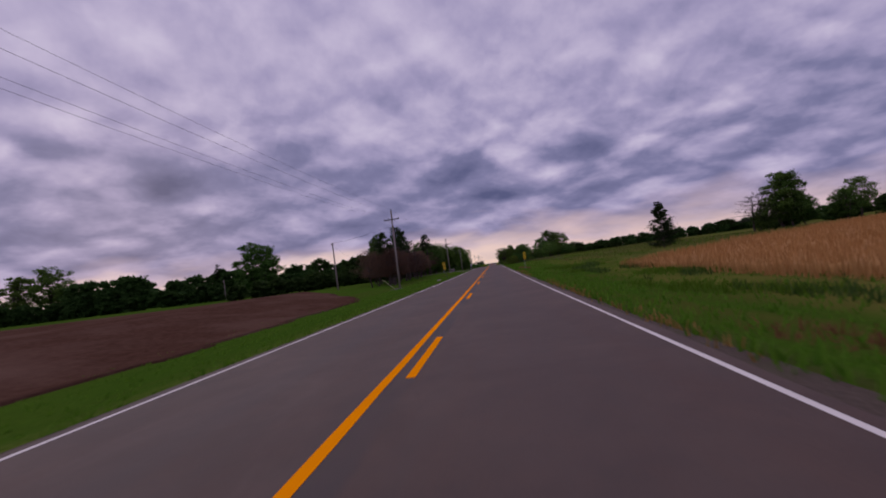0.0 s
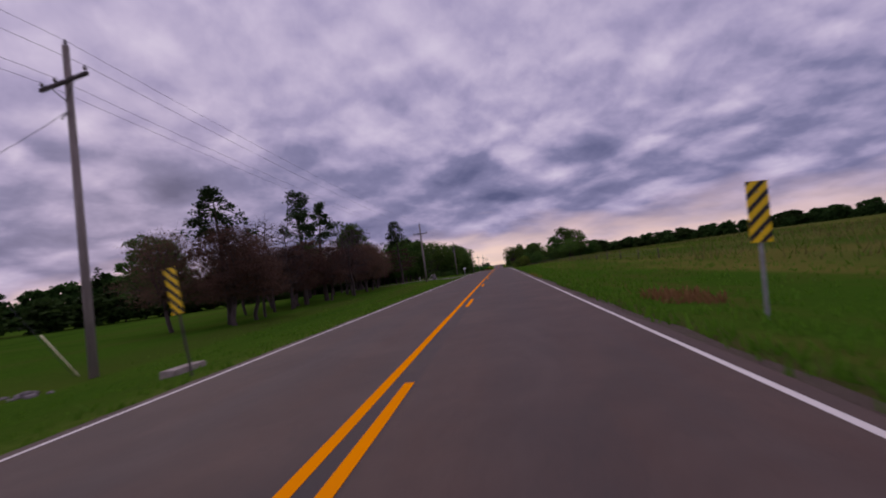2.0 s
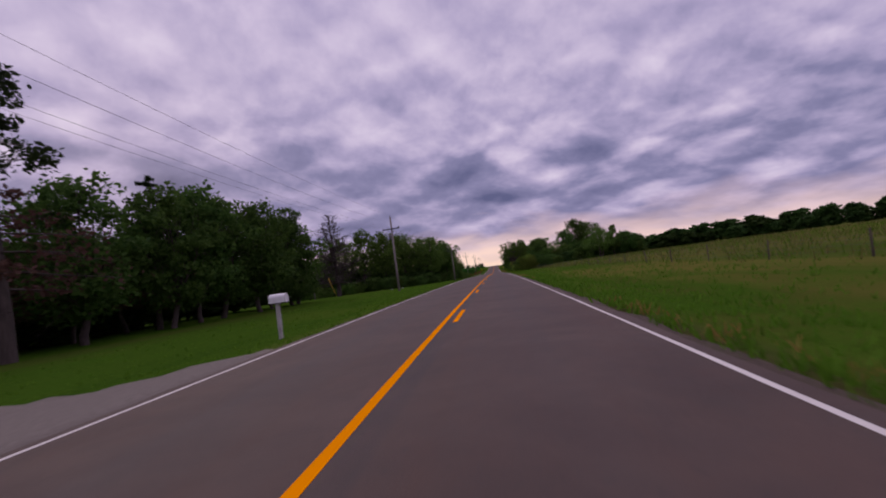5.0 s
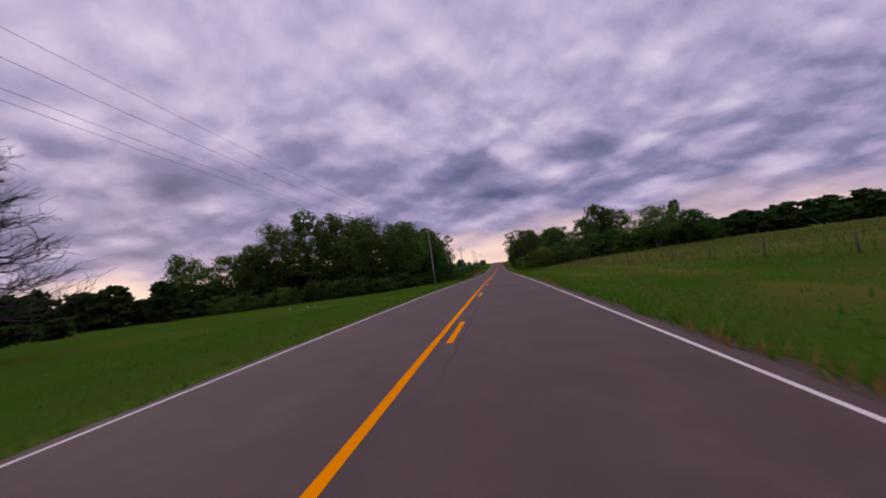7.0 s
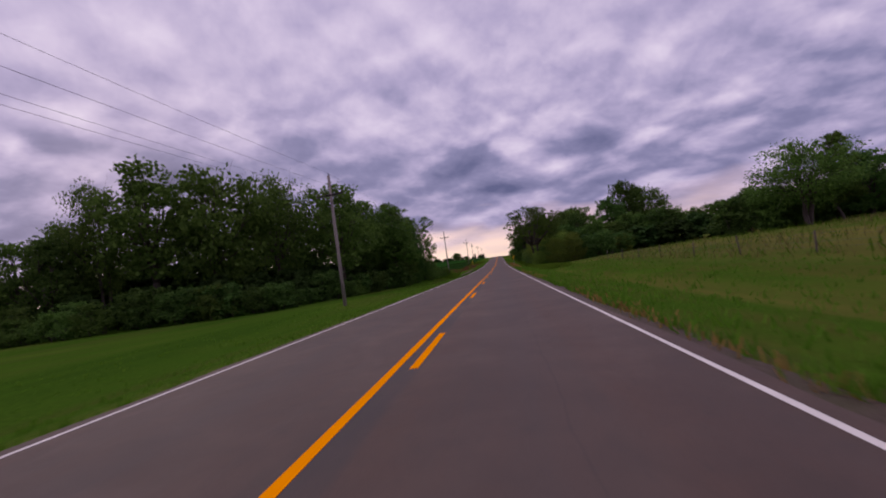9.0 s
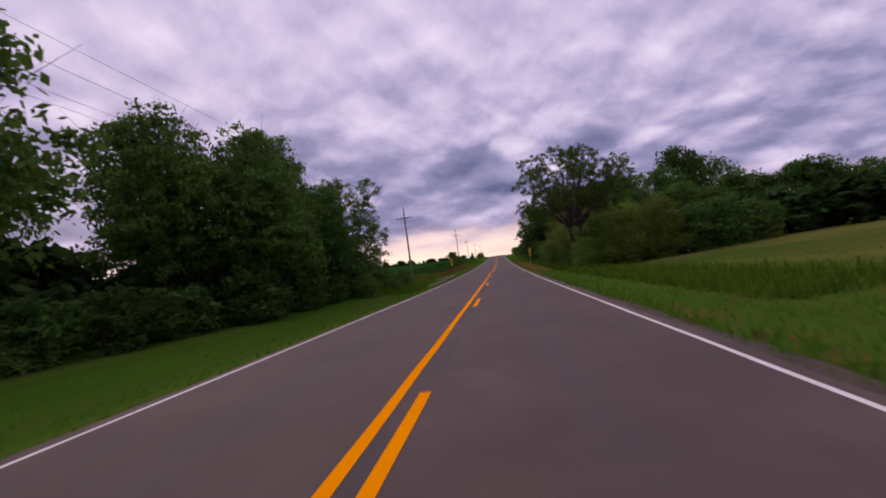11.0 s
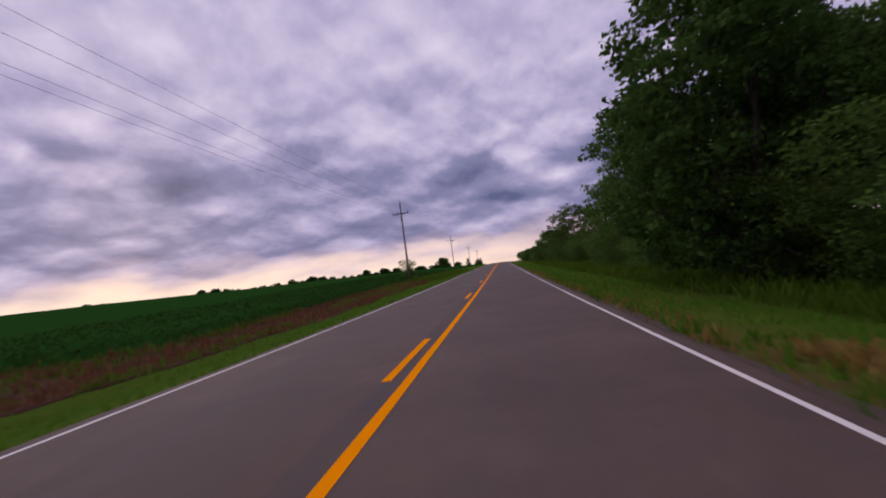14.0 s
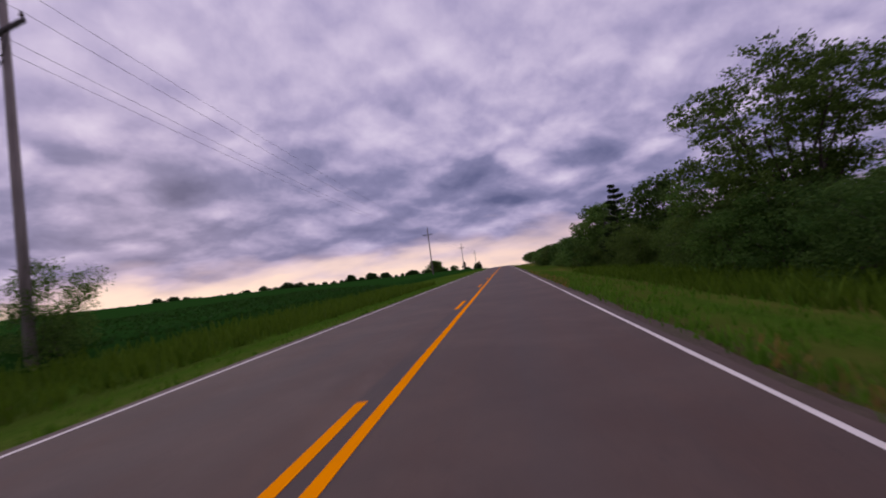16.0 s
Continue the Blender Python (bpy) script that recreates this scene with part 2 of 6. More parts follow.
def grass_look(n, pos):
    fine = n.noise(pos, 9.0, 5, 0.7)
    mid = n.noise(pos, 0.7, 4, 0.6, 0.4)
    wide = n.noise(pos, 0.06, 4, 0.55)
    c = n.mix(n.remap(fine, 0.3, 0.72), rgb(0.026, 0.063, 0.006), rgb(0.070, 0.136, 0.014))
    c = n.mix(n.remap(mid, 0.45, 0.7, 0, 0.5), c, rgb(0.046, 0.110, 0.009))
    sx = n.add("ShaderNodeSeparateXYZ", {0: pos}).outputs[0]
    # rank hay meadow away from the mown verge on the east side
    lawn = n.noise(scaled(n, pos, 0.22, 0.016, 1), 1.0, 4, 0.55, 0.5)
    west_side = n.remap(sx, -6.0, -7.5)
    c = n.mix(n.math("MULTIPLY", n.remap(lawn, 0.50, 0.66, 0, 0.55), west_side), c, rgb(0.068, 0.078, 0.017))
    c = n.mix(n.math("MULTIPLY", n.remap(lawn, 0.46, 0.34, 0, 0.5), west_side), c, rgb(0.026, 0.066, 0.007))
    hay = n.math("MULTIPLY", n.remap(sx, 10.0, 16.0), n.remap(wide, 0.30, 0.55))
    c = n.mix(n.math("MULTIPLY", hay, 0.82), c, rgb(0.122, 0.122, 0.034))
    c = n.mix(n.remap(wide, 0.52, 0.7, 0, 0.4), c, rgb(0.095, 0.135, 0.018))
    olive = n.math("MULTIPLY", n.remap(n.noise(scaled(n, pos, 0.5, 0.16, 1), 1.0, 4, 0.6), 0.42, 0.62, 0, 0.6), n.remap(sx, 1.0, 3.0))
    c = n.mix(olive, c, rgb(0.094, 0.086, 0.021))
    # broad bands along the road: yellowing, then deep green
    bands = n.noise(scaled(n, pos, 0.16, 0.018, 1), 1.0, 4, 0.55, 0.6)
    east = n.remap(sx, 3.0, 6.0)
    c = n.mix(n.math("MULTIPLY", n.remap(bands, 0.50, 0.66, 0, 0.75), east), c, rgb(0.150, 0.135, 0.032))
    c = n.mix(n.math("MULTIPLY", n.remap(bands, 0.46, 0.34, 0, 0.6), east), c, rgb(0.034, 0.084, 0.008))
    # dry fringe along the east edge of the asphalt, wider on the culvert's bank
    sy = n.add("ShaderNodeSeparateXYZ", {0: pos}).outputs[1]
    fringe = n.math("MULTIPLY", n.remap(n.math("ABSOLUTE", n.math("SUBTRACT", sx, 2.4)), 0.6, 0.15, 0, 0.85), n.remap(fine, 0.3, 0.6))
    c = n.mix(fringe, c, rgb(0.078, 0.056, 0.030))
    west = n.math("MULTIPLY", n.remap(n.math("ABSOLUTE", n.math("ADD", sx, 5.5)), 1.1, 0.2, 0, 0.55), n.remap(fine, 0.3, 0.6))
    c = n.mix(west, c, rgb(0.125, 0.140, 0.032))
    bank = n.math("MULTIPLY", n.remap(sy, 322, 330), n.remap(sy, 376, 364))
    bank = n.math("MULTIPLY", bank, n.remap(n.math("ABSOLUTE", n.math("SUBTRACT", sx, 3.2)), 1.4, 0.6))
    c = n.mix(n.math("MULTIPLY", bank, n.remap(mid, 0.30, 0.55, 0.25, 0.9)), c, rgb(0.215, 0.128, 0.046))
    return c, fine


def dirt_look(n, pos):
    a = n.noise(pos, 3.0, 6, 0.7)
    rows = n.noise(scaled(n, pos, 2.2, 0.15, 1), 1.0, 3, 0.6)
    c = n.mix(n.remap(a, 0.3, 0.7), rgb(0.048, 0.022, 0.014), rgb(0.114, 0.061, 0.042))
    c = n.mix(n.remap(rows, 0.4, 0.65, 0, 0.5), c, rgb(0.070, 0.037, 0.025))
    return n.mix(n.remap(n.noise(pos, 0.12, 4, 0.6), 0.45, 0.68, 0, 0.6), c, rgb(0.150, 0.092, 0.068)), a


def gravel_look(n, pos):
    a = n.noise(pos, 24, 4, 0.75)
    b = n.noise(pos, 1.2, 4, 0.6)
    c = n.mix(n.remap(a, 0.3, 0.7), rgb(0.040, 0.028, 0.022), rgb(0.135, 0.100, 0.075))
    return n.mix(n.remap(b, 0.45, 0.7, 0, 0.6), c, rgb(0.075, 0.075, 0.032)), a


def pale_gravel_look(n, pos):
    a = n.noise(pos, 18, 4, 0.75)
    return n.mix(n.remap(a, 0.3, 0.7), rgb(0.12, 0.100, 0.084), rgb(0.25, 0.215, 0.182)), a


def soil_crop_look(n, pos):
    a = n.noise(pos, 5, 5, 0.7)
    return n.mix(n.remap(a, 0.3, 0.7), rgb(0.011, 0.042, 0.007), rgb(0.023, 0.074, 0.012)), a


def paint_look(base, worn):
    def look_(n, pos):
        chip = n.noise(pos, 14, 5, 0.7)
        wide = n.noise(pos, 1.5, 4, 0.6)
        c = n.mix(n.remap(wide, 0.35, 0.75, 0, 0.35), base, worn)
        return n.mix(n.remap(chip, 0.62, 0.74), c, worn), chip
    return look_


def wood_look(dark, light):
    def look_(n, pos):
        g = n.noise(scaled(n, pos, 9, 9, 0.8), 1.0, 5, 0.65)
        s = n.noise(pos, 0.9, 3, 0.6)
        c = n.mix(n.remap(g, 0.3, 0.7), dark, light)
        return n.mix(n.remap(s, 0.45, 0.7, 0, 0.4), c, dark), g
    return look_


def plain_look(a, b, scale=6.0):
    def look_(n, pos):
        g = n.noise(pos, scale, 4, 0.6)
        return n.mix(n.remap(g, 0.35, 0.7), a, b), g
    return look_


def leaf_material(name, dark, light, glow=0.4, rough=0.75):
    m = bpy.data.materials.new(name)
    m.use_nodes = True
    n = Nodes(m.node_tree)
    geo = n.add("ShaderNodeNewGeometry")
    rnd = n.add("ShaderNodeObjectInfo").outputs["Random"]
    isl = geo.outputs["Random Per Island"]
    patch = n.noise(geo.outputs["Position"], 0.45, 3, 0.6)
    c = n.mix(isl, dark, light)
    c = n.mix(n.remap(patch, 0.35, 0.7, 0, 0.5), c, light)
    hsv = n.add("ShaderNodeHueSaturation", {"Hue": n.remap(rnd, 0, 1, 0.485, 0.512), "Value": n.remap(rnd, 0, 1, 0.75, 1.2), "Color": c}).outputs[0]
    b = n.add("ShaderNodeBsdfPrincipled", {"Base Color": hsv, "Roughness": rough, "Specular IOR Level": 0.06})
    t = n.add("ShaderNodeBsdfTranslucent", {0: hsv})
    s = n.add("ShaderNodeMixShader", {0: glow, 1: b.outputs[0], 2: t.outputs[0]})
    n.add("ShaderNodeOutputMaterial", {0: s.outputs[0]})
    return m


ASPHALT = material("asphalt", asphalt_look, 0.76, bump=0.004, spec=0.25)
GRASS = material("grass", grass_look, 1.0, bump=0.05, spec=0.0)
DIRT = material("tilled_soil", dirt_look, 1.0, bump=0.06, spec=0.0)
GRAVEL = material("dirty_gravel", gravel_look, 0.95, bump=0.03, spec=0.2)
PALE_GRAVEL = material("pale_gravel", pale_gravel_look, 0.95, bump=0.02, spec=0.2)
SAND = material("sandy_soil", plain_look(rgb(0.16, 0.12, 0.06), rgb(0.27, 0.21, 0.12), 9.0), 1.0, bump=0.02, spec=0.0)
CROP_SOIL = material("crop_floor", soil_crop_look, 1.0, bump=0.05, spec=0.0)
WHITE_PAINT = material("white_road_paint", paint_look(rgb(0.76, 0.71, 0.65), rgb(0.46, 0.41, 0.36)), 0.8, spec=0.1)
YELLOW_PAINT = material("yellow_road_paint", paint_look(rgb(0.97, 0.30, 0.0), rgb(0.74, 0.235, 0.008)), 0.9, spec=0.0)
TAR = material("crack_tar", plain_look(rgb(0.012, 0.010, 0.011), rgb(0.030, 0.026, 0.026)), 0.6)
POLE_WOOD = material("grey_pole_wood", wood_look(rgb(0.13, 0.108, 0.094), rgb(0.28, 0.238, 0.21)), 0.85, bump=0.006)
ARM_WOOD = material("dark_arm_wood", wood_look(rgb(0.035, 0.027, 0.026), rgb(0.09, 0.072, 0.066)), 0.85, bump=0.004)
POST_WOOD = material("fence_post_wood", wood_look(rgb(0.05, 0.038, 0.030), rgb(0.14, 0.11, 0.09)), 0.9, bump=0.006)
BARK = material("bark", wood_look(rgb(0.038, 0.029, 0.025), rgb(0.110, 0.082, 0.072)), 0.95, bump=0.02)
DEAD_BARK = material("dead_bark", wood_look(rgb(0.030, 0.022, 0.020), rgb(0.085, 0.064, 0.058)), 0.95, bump=0.01)
STEEL = material("galvanised_steel", plain_look(rgb(0.28, 0.28, 0.29), rgb(0.42, 0.42, 0.42)), 0.5, 0.7)
DARK_METAL = material("weathered_metal", plain_look(rgb(0.10, 0.10, 0.10), rgb(0.17, 0.16, 0.16)), 0.6, 0.4)
PORCELAIN = material("brown_porcelain", plain_look(rgb(0.05, 0.03, 0.025), rgb(0.09, 0.06, 0.05)), 0.25)
WIRE = material("aged_wire", plain_look(rgb(0.05, 0.05, 0.055), rgb(0.08, 0.08, 0.085)), 0.6, 0.3)
SIGN_YELLOW = material("sign_yellow", plain_look(rgb(0.94, 0.60, 0.004), rgb(0.97, 0.66, 0.008), 2.0), 0.35)
SIGN_BLACK = material("sign_black", plain_look(rgb(0.012, 0.011, 0.012), rgb(0.022, 0.02, 0.02), 2.0), 0.4)
CONCRETE = material("weathered_concrete", plain_look(rgb(0.22, 0.18, 0.15), rgb(0.42, 0.36, 0.31), 3.0), 0.9, bump=0.01)
STONE = material("field_stone", plain_look(rgb(0.10, 0.085, 0.08), rgb(0.24, 0.21, 0.20), 4.0), 0.9, bump=0.03)
PALE_STONE = material("pale_stone", plain_look(rgb(0.34, 0.31, 0.30), rgb(0.50, 0.46, 0.45), 5.0), 0.9, bump=0.02)
WHITE_METAL = material("white_enamel", plain_look(rgb(0.66, 0.64, 0.64), rgb(0.78, 0.76, 0.76), 3.0), 0.4)
GUARD = material("yellow_plastic", plain_look(rgb(0.75, 0.38, 0.02), rgb(0.82, 0.44, 0.04)), 0.5)
PALE_GUARD = material("faded_plastic", plain_look(rgb(0.45, 0.42, 0.22), rgb(0.55, 0.52, 0.30)), 0.5)
LEAF = leaf_material("broad_leaf", rgb(0.048, 0.096, 0.020), rgb(0.130, 0.218, 0.041))
LEAF_DARK = leaf_material("dark_leaf", rgb(0.034, 0.078, 0.018), rgb(0.094, 0.168, 0.034))
# far woods stand against the sky; their backlit darkness is put into this green
LEAF_BACKLIT = leaf_material("backlit_leaf", rgb(0.020, 0.048, 0.012), rgb(0.060, 0.110, 0.026))
LEAF_PALE = leaf_material("willow_leaf", rgb(0.112, 0.176, 0.028), rgb(0.190, 0.258, 0.046), 0.55)
NEEDLE = leaf_material("pine_needle", rgb(0.013, 0.028, 0.009), rgb(0.036, 0.062, 0.018), 0.25)
NEEDLE_BROWN = leaf_material("dead_needle", rgb(0.076, 0.045, 0.032), rgb(0.160, 0.094, 0.066), 0.4)
BLADE = leaf_material("grass_blade", rgb(0.060, 0.135, 0.010), rgb(0.115, 0.210, 0.018), 0.35)
BLADE_DRY = leaf_material("dry_grass_blade", rgb(0.215, 0.140, 0.038), rgb(0.40, 0.265, 0.076), 0.3)
BLADE_RUST = leaf_material("rusty_weed", rgb(0.130, 0.064, 0.030), rgb(0.245, 0.128, 0.054), 0.3)
BLADE_HAY = leaf_material("seeded_hay_blade", rgb(0.115, 0.122, 0.034), rgb(0.225, 0.210, 0.066), 0.3)
WHEAT = leaf_material("ripe_wheat", rgb(0.36, 0.190, 0.060), rgb(0.56, 0.32, 0.115), 0.3)
SOY = leaf_material("soybean_leaf", rgb(0.018, 0.064, 0.009), rgb(0.034, 0.104, 0.014), 0.35)

# ---------------------------------------------------------------- mesh helpers


def mesh_from(name, verts, faces, mat, smooth=False):
    me = bpy.data.meshes.new(name)
    me.from_pydata([tuple(v) for v in verts], [], faces)
    me.materials.append(mat)
    if smooth:
        me.polygons.foreach_set("use_smooth", [True] * len(me.polygons))
    me.update()
    return me


def quads_mesh(name, corners, mat):
    """A mesh of loose quads from an array (n, 4, 3)."""
    k = len(corners)
    me = bpy.data.meshes.new(name)
    me.vertices.add(k * 4)
    me.vertices.foreach_set("co", np.asarray(corners, dtype=np.float32).reshape(-1))
    me.loops.add(k * 4)
    me.loops.foreach_set("vertex_index", np.arange(k * 4, dtype=np.int32))
    me.polygons.add(k)
    me.polygons.foreach_set("loop_start", np.arange(0, k * 4, 4, dtype=np.int32))
    me.polygons.foreach_set("loop_total", np.full(k, 4, dtype=np.int32))
    me.materials.append(mat)
    me.update()
    me.validate()
    return me


def part(name, bm, mat, parent=None, label=""):
    """Links a bmesh as one mesh object, under a thing or a part."""
    me = bpy.data.meshes.new(name)
    bm.to_mesh(me)
    bm.free()
    me.materials.append(mat)
    ob = new(name, me)
    ob.parent = parent
    if label:
        ob["label"] = label
    return ob


def mesh_part(name, me, parent=None, label=""):
    ob = new(name, me)
    ob.parent = parent
    if label:
        ob["label"] = label
    return ob


def tube(bm, a, b, r0, r1=None, seg=8, caps=True):
    """A tapered round bar from a to b added to bm."""
    a, b = Vector(a), Vector(b)
    r1 = r0 if r1 is None else r1
    turn = (b - a).to_track_quat("Z", "Y").to_matrix()
    rings = []
    for p, r in ((a, r0), (b, r1)):
        rings.append([bm.verts.new(p + turn @ Vector((r * math.cos(k * math.tau / seg), r * math.sin(k * math.tau / seg), 0))) for k in range(seg)])
    for k in range(seg):
        f = bm.faces.new((rings[0][k], rings[0][(k + 1) % seg], rings[1][(k + 1) % seg], rings[1][k]))
        f.smooth = True
    if caps:
        bm.faces.new(rings[0][::-1])
        bm.faces.new(rings[1])


def box(bm, m, sx, sy, sz, bevel=0.0):
    """A bevelled block of that size centred on the pose m."""
    made = bmesh.ops.create_cube(bm, size=1.0, matrix=m @ Matrix.Diagonal((sx, sy, sz, 1)))
    if bevel:
        edges = list({e for v in made["verts"] for e in v.link_edges})
        bmesh.ops.bevel(bm, geom=edges, offset=bevel, segments=2, affect="EDGES", profile=0.6)


def empty_thing(name, x, y, z, label, category, group="", kind="", rz=0.0):
    ob = new(name)
    ob.empty_display_size = 0.2
    ob.matrix_world = pose(x, y, z, 0, 0, rz)
    return tagged(ob, label, category, group, kind)


# ---------------------------------------------------------------- terrain
# cross sections (offset from the road centre, height over the road), west and east side, at stations along the road
WEST = (
    (-200, ((3.8, -0.06), (7, -0.45), (13, -0.75), (24, -0.2), (60, 0.2), (160, 0.8), (600, 1))),
    (58, ((3.8, -0.06), (7, -0.40), (13, -0.80), (24, 0.6), (60, 0.8), (160, 1.2), (600, 2))),
    (85, ((3.8, -0.06), (7, -0.40), (13, -0.55), (24, -0.30), (60, 0.8), (160, 1.8), (600, 2))),
    (125, ((3.8, -0.06), (7, -0.30), (12, -0.10), (24, -0.15), (60, 0.5), (160, 1.8), (600, 2))),
    (190, ((3.8, -0.06), (7, -0.40), (13, -0.20), (24, -0.10), (60, 0.0), (160, 0.8), (600, 2))),
    (265, ((3.8, -0.06), (7, -0.45), (13, -0.45), (24, -0.70), (60, -0.8), (160, 0.5), (600, 2))),
    (330, ((3.8, -0.06), (7, -0.60), (10, -1.4), (13, -1.2), (24, -0.8), (60, 0.2), (160, 1.5), (600, 2.5))),
    (341, ((3.8, -0.06), (4.9, -0.03), (5.4, -0.75), (8, -1.35), (11, -0.95), (13, -0.65), (24, -0.22), (60, 1.0), (160, 2.85), (600, 4.75))),
    (344.5, ((3.8, -0.06), (4.9, -0.08), (5.6, -0.60), (8, -0.95), (11, -0.65), (13, -0.45), (24, 0.0), (60, 1.25), (160, 3.2), (600, 5.3))),
    (352, ((3.8, -0.06), (7, -0.45), (10, -0.7), (13, -0.1), (24, 0.35), (60, 1.8), (160, 4.2), (600, 7))),
    (430, ((3.8, -0.06), (7, -0.25), (10, -0.2), (13, 0.15), (24, 0.65), (60, 2.0), (160, 4.6), (600, 7.0))),
    (700, ((3.8, -0.06), (7, -0.25), (10, -0.2), (13, 0.15), (24, 0.6), (60, 1.6), (160, 3.4), (600, 6))),
    (1500, ((3.8, -0.06), (7, -0.2), (60, 0.0), (600, 0))),
)
EAST = (
    (-200, ((4.0, -0.06), (8, -0.75), (13, -0.85), (24, -1.0), (60, -1.2), (160, -1.5), (600, -1.5))),
    (15, ((4.0, -0.06), (8, -0.70), (13, -0.85), (24, -1.0), (60, -1.15), (160, -1.3), (600, -1.6))),
    (65, ((4.0, -0.06), (8, -0.55), (13, -0.58), (24, 0.06), (60, 0.15), (160, -0.1), (600, 0))),
    (120, ((4.0, -0.06), (8, -0.55), (13, -0.48), (24, 0.08), (60, 0.25), (160, 0.2), (600, 0))),
    (220, ((4.0, -0.06), (8, -0.60), (13, -0.40), (24, 0.25), (60, 0.7), (160, 0.5), (600, 0))),
    (300, ((4.0, -0.06), (8, -0.70), (13, -0.50), (24, 0.40), (60, 0.9), (160, 0.7), (600, 0))),
    (340, ((4.0, -0.06), (8, -0.90), (13, -1.0), (24, -0.5), (60, 0.5), (160, 0.5), (600, 0))),
    (400, ((4.0, -0.06), (8, -0.60), (13, -0.60), (24, -0.5), (60, 0.3), (160, 0.5), (600, 0))),
    (1500, ((4.0, -0.06), (8, -0.4), (60, 0.0), (600, 0))),
)


def section(table, d, y):
    ys = [s for s, _ in table]
    y = min(max(y, ys[0]), ys[-1])
    i = max(0, min(len(ys) - 2, int(np.searchsorted(ys, y)) - 1))
    f = (y - ys[i]) / (ys[i + 1] - ys[i])
    f = f * f * (3 - 2 * f)
    h = [float(np.interp(d, [p for p, _ in table[k][1]], [v for _, v in table[k][1]])) for k in (i, i + 1)]
    return h[0] * (1 - f) + h[1] * f


CENTRE = -1.43
LEFT_LINE, RIGHT_LINE = -4.84, 1.94


def ground_z(x, y):
    if -5.26 < x < 2.18:
        return road_z(y) - 0.14
    d = abs(x - CENTRE)
    rough = 0.05 * noise.noise((x * 0.21, y * 0.21, 0)) + 0.25 * noise.noise((x * 0.03, y * 0.03, 5)) * min(1, max(0, (d - 8) / 20))
    h = section(WEST if x < CENTRE else EAST, d, y)
    return road_z(y) + h + rough * min(1.0, max(0.0, (d - 4.6) / 3))


def grid_mesh(name, xs, ys, mat, lift=0.0, inside=None):
    verts = [(x, y, ground_z(x, y) + lift) for y in ys for x in xs]
    w = len(xs)
    faces = []
    for j in range(len(ys) - 1):
        for i in range(w - 1):
            if inside is None or inside((xs[i] + xs[i + 1]) / 2, (ys[j] + ys[j + 1]) / 2):
                faces.append((j * w + i, j * w + i + 1, (j + 1) * w + i + 1, (j + 1) * w + i))
    return mesh_from(name, verts, faces, mat, smooth=True)


def steps(*spans):
    """Marks from span to span: (start, end, step)."""
    out = []
    for a, b, s in spans:
        k = max(1, round((b - a) / s))
        out += [a + (b - a) * i / k for i in range(k)]
    return out + [spans[-1][1]]


GX = steps((-3000, -900, 420), (-900, -300, 60), (-300, -120, 15), (-120, -40, 5), (-40, -14, 2), (-14, -5.2, 0.733), (-5.2, 2.15, 1.47), (2.15, 14, 0.79), (14, 40, 2), (40, 120, 5), (120, 300, 15), (300, 900, 60), (900, 3000, 420))
GY = steps((-400, -40, 40), (-40, 470, 3), (470, 760, 10), (760, 1200, 40), (1200, 3200, 400))
tagged(new("ground", grid_mesh("ground", GX, GY, GRASS)), "green mown verge and rough meadow grass", "ground", kind="structure")


def strip_mesh(name, x0, x1, y0, y1, mat, top, thick, step=5.0, wob=0.0):
    """A slab along the road between x0 and x1, with its top that far over the road's profile."""
    ys = [y0] + [float(y) for y in TABLE_Y if y0 + 0.05 < y < y1 - 0.05] + [y1]
    rng = random.Random(name)
    verts, faces = [], []
    for y in ys:
        z = road_z(y) + top
        a, b = x0 + rng.uniform(-wob, wob), x1 + rng.uniform(-wob, wob)
        verts += [(a, y, z), (b, y, z), (b, y, z - thick), (a, y, z - thick)]
    for k in range(len(ys) - 1):
        o = k * 4
        for i in range(4):
            j = (i + 1) % 4
            faces.append((o + i, o + j, o + 4 + j, o + 4 + i))
    e = (len(ys) - 1) * 4
    faces += [(3, 2, 1, 0), (e, e + 1, e + 2, e + 3)]
    bm = bmesh.new()
    me = mesh_from(name, verts, faces, mat)
    bm.from_mesh(me)
    bmesh.ops.recalc_face_normals(bm, faces=bm.faces)
    bm.to_mesh(me)
    bm.free()
    return me


tagged(new("road", strip_mesh("road", -5.06, 2.14, -300, 1400, ASPHALT, 0.0, 0.3, 3.0, 0.05)), "worn grey asphalt two-lane country road", "road", kind="structure")
tagged(new("road_shoulder", strip_mesh("road_shoulder_e", 2.02, 2.38, -300, 900, GRAVEL, -0.05, 0.3, 1.2, 0.12)), "narrow dirty gravel shoulder beside the asphalt", "shoulder", kind="structure")
tagged(new("road_shoulder", strip_mesh("road_shoulder_w", -5.24, -4.98, -300, 900, GRAVEL, -0.05, 0.3, 1.2, 0.10)), "narrow dirty gravel shoulder beside the asphalt", "shoulder", kind="structure")

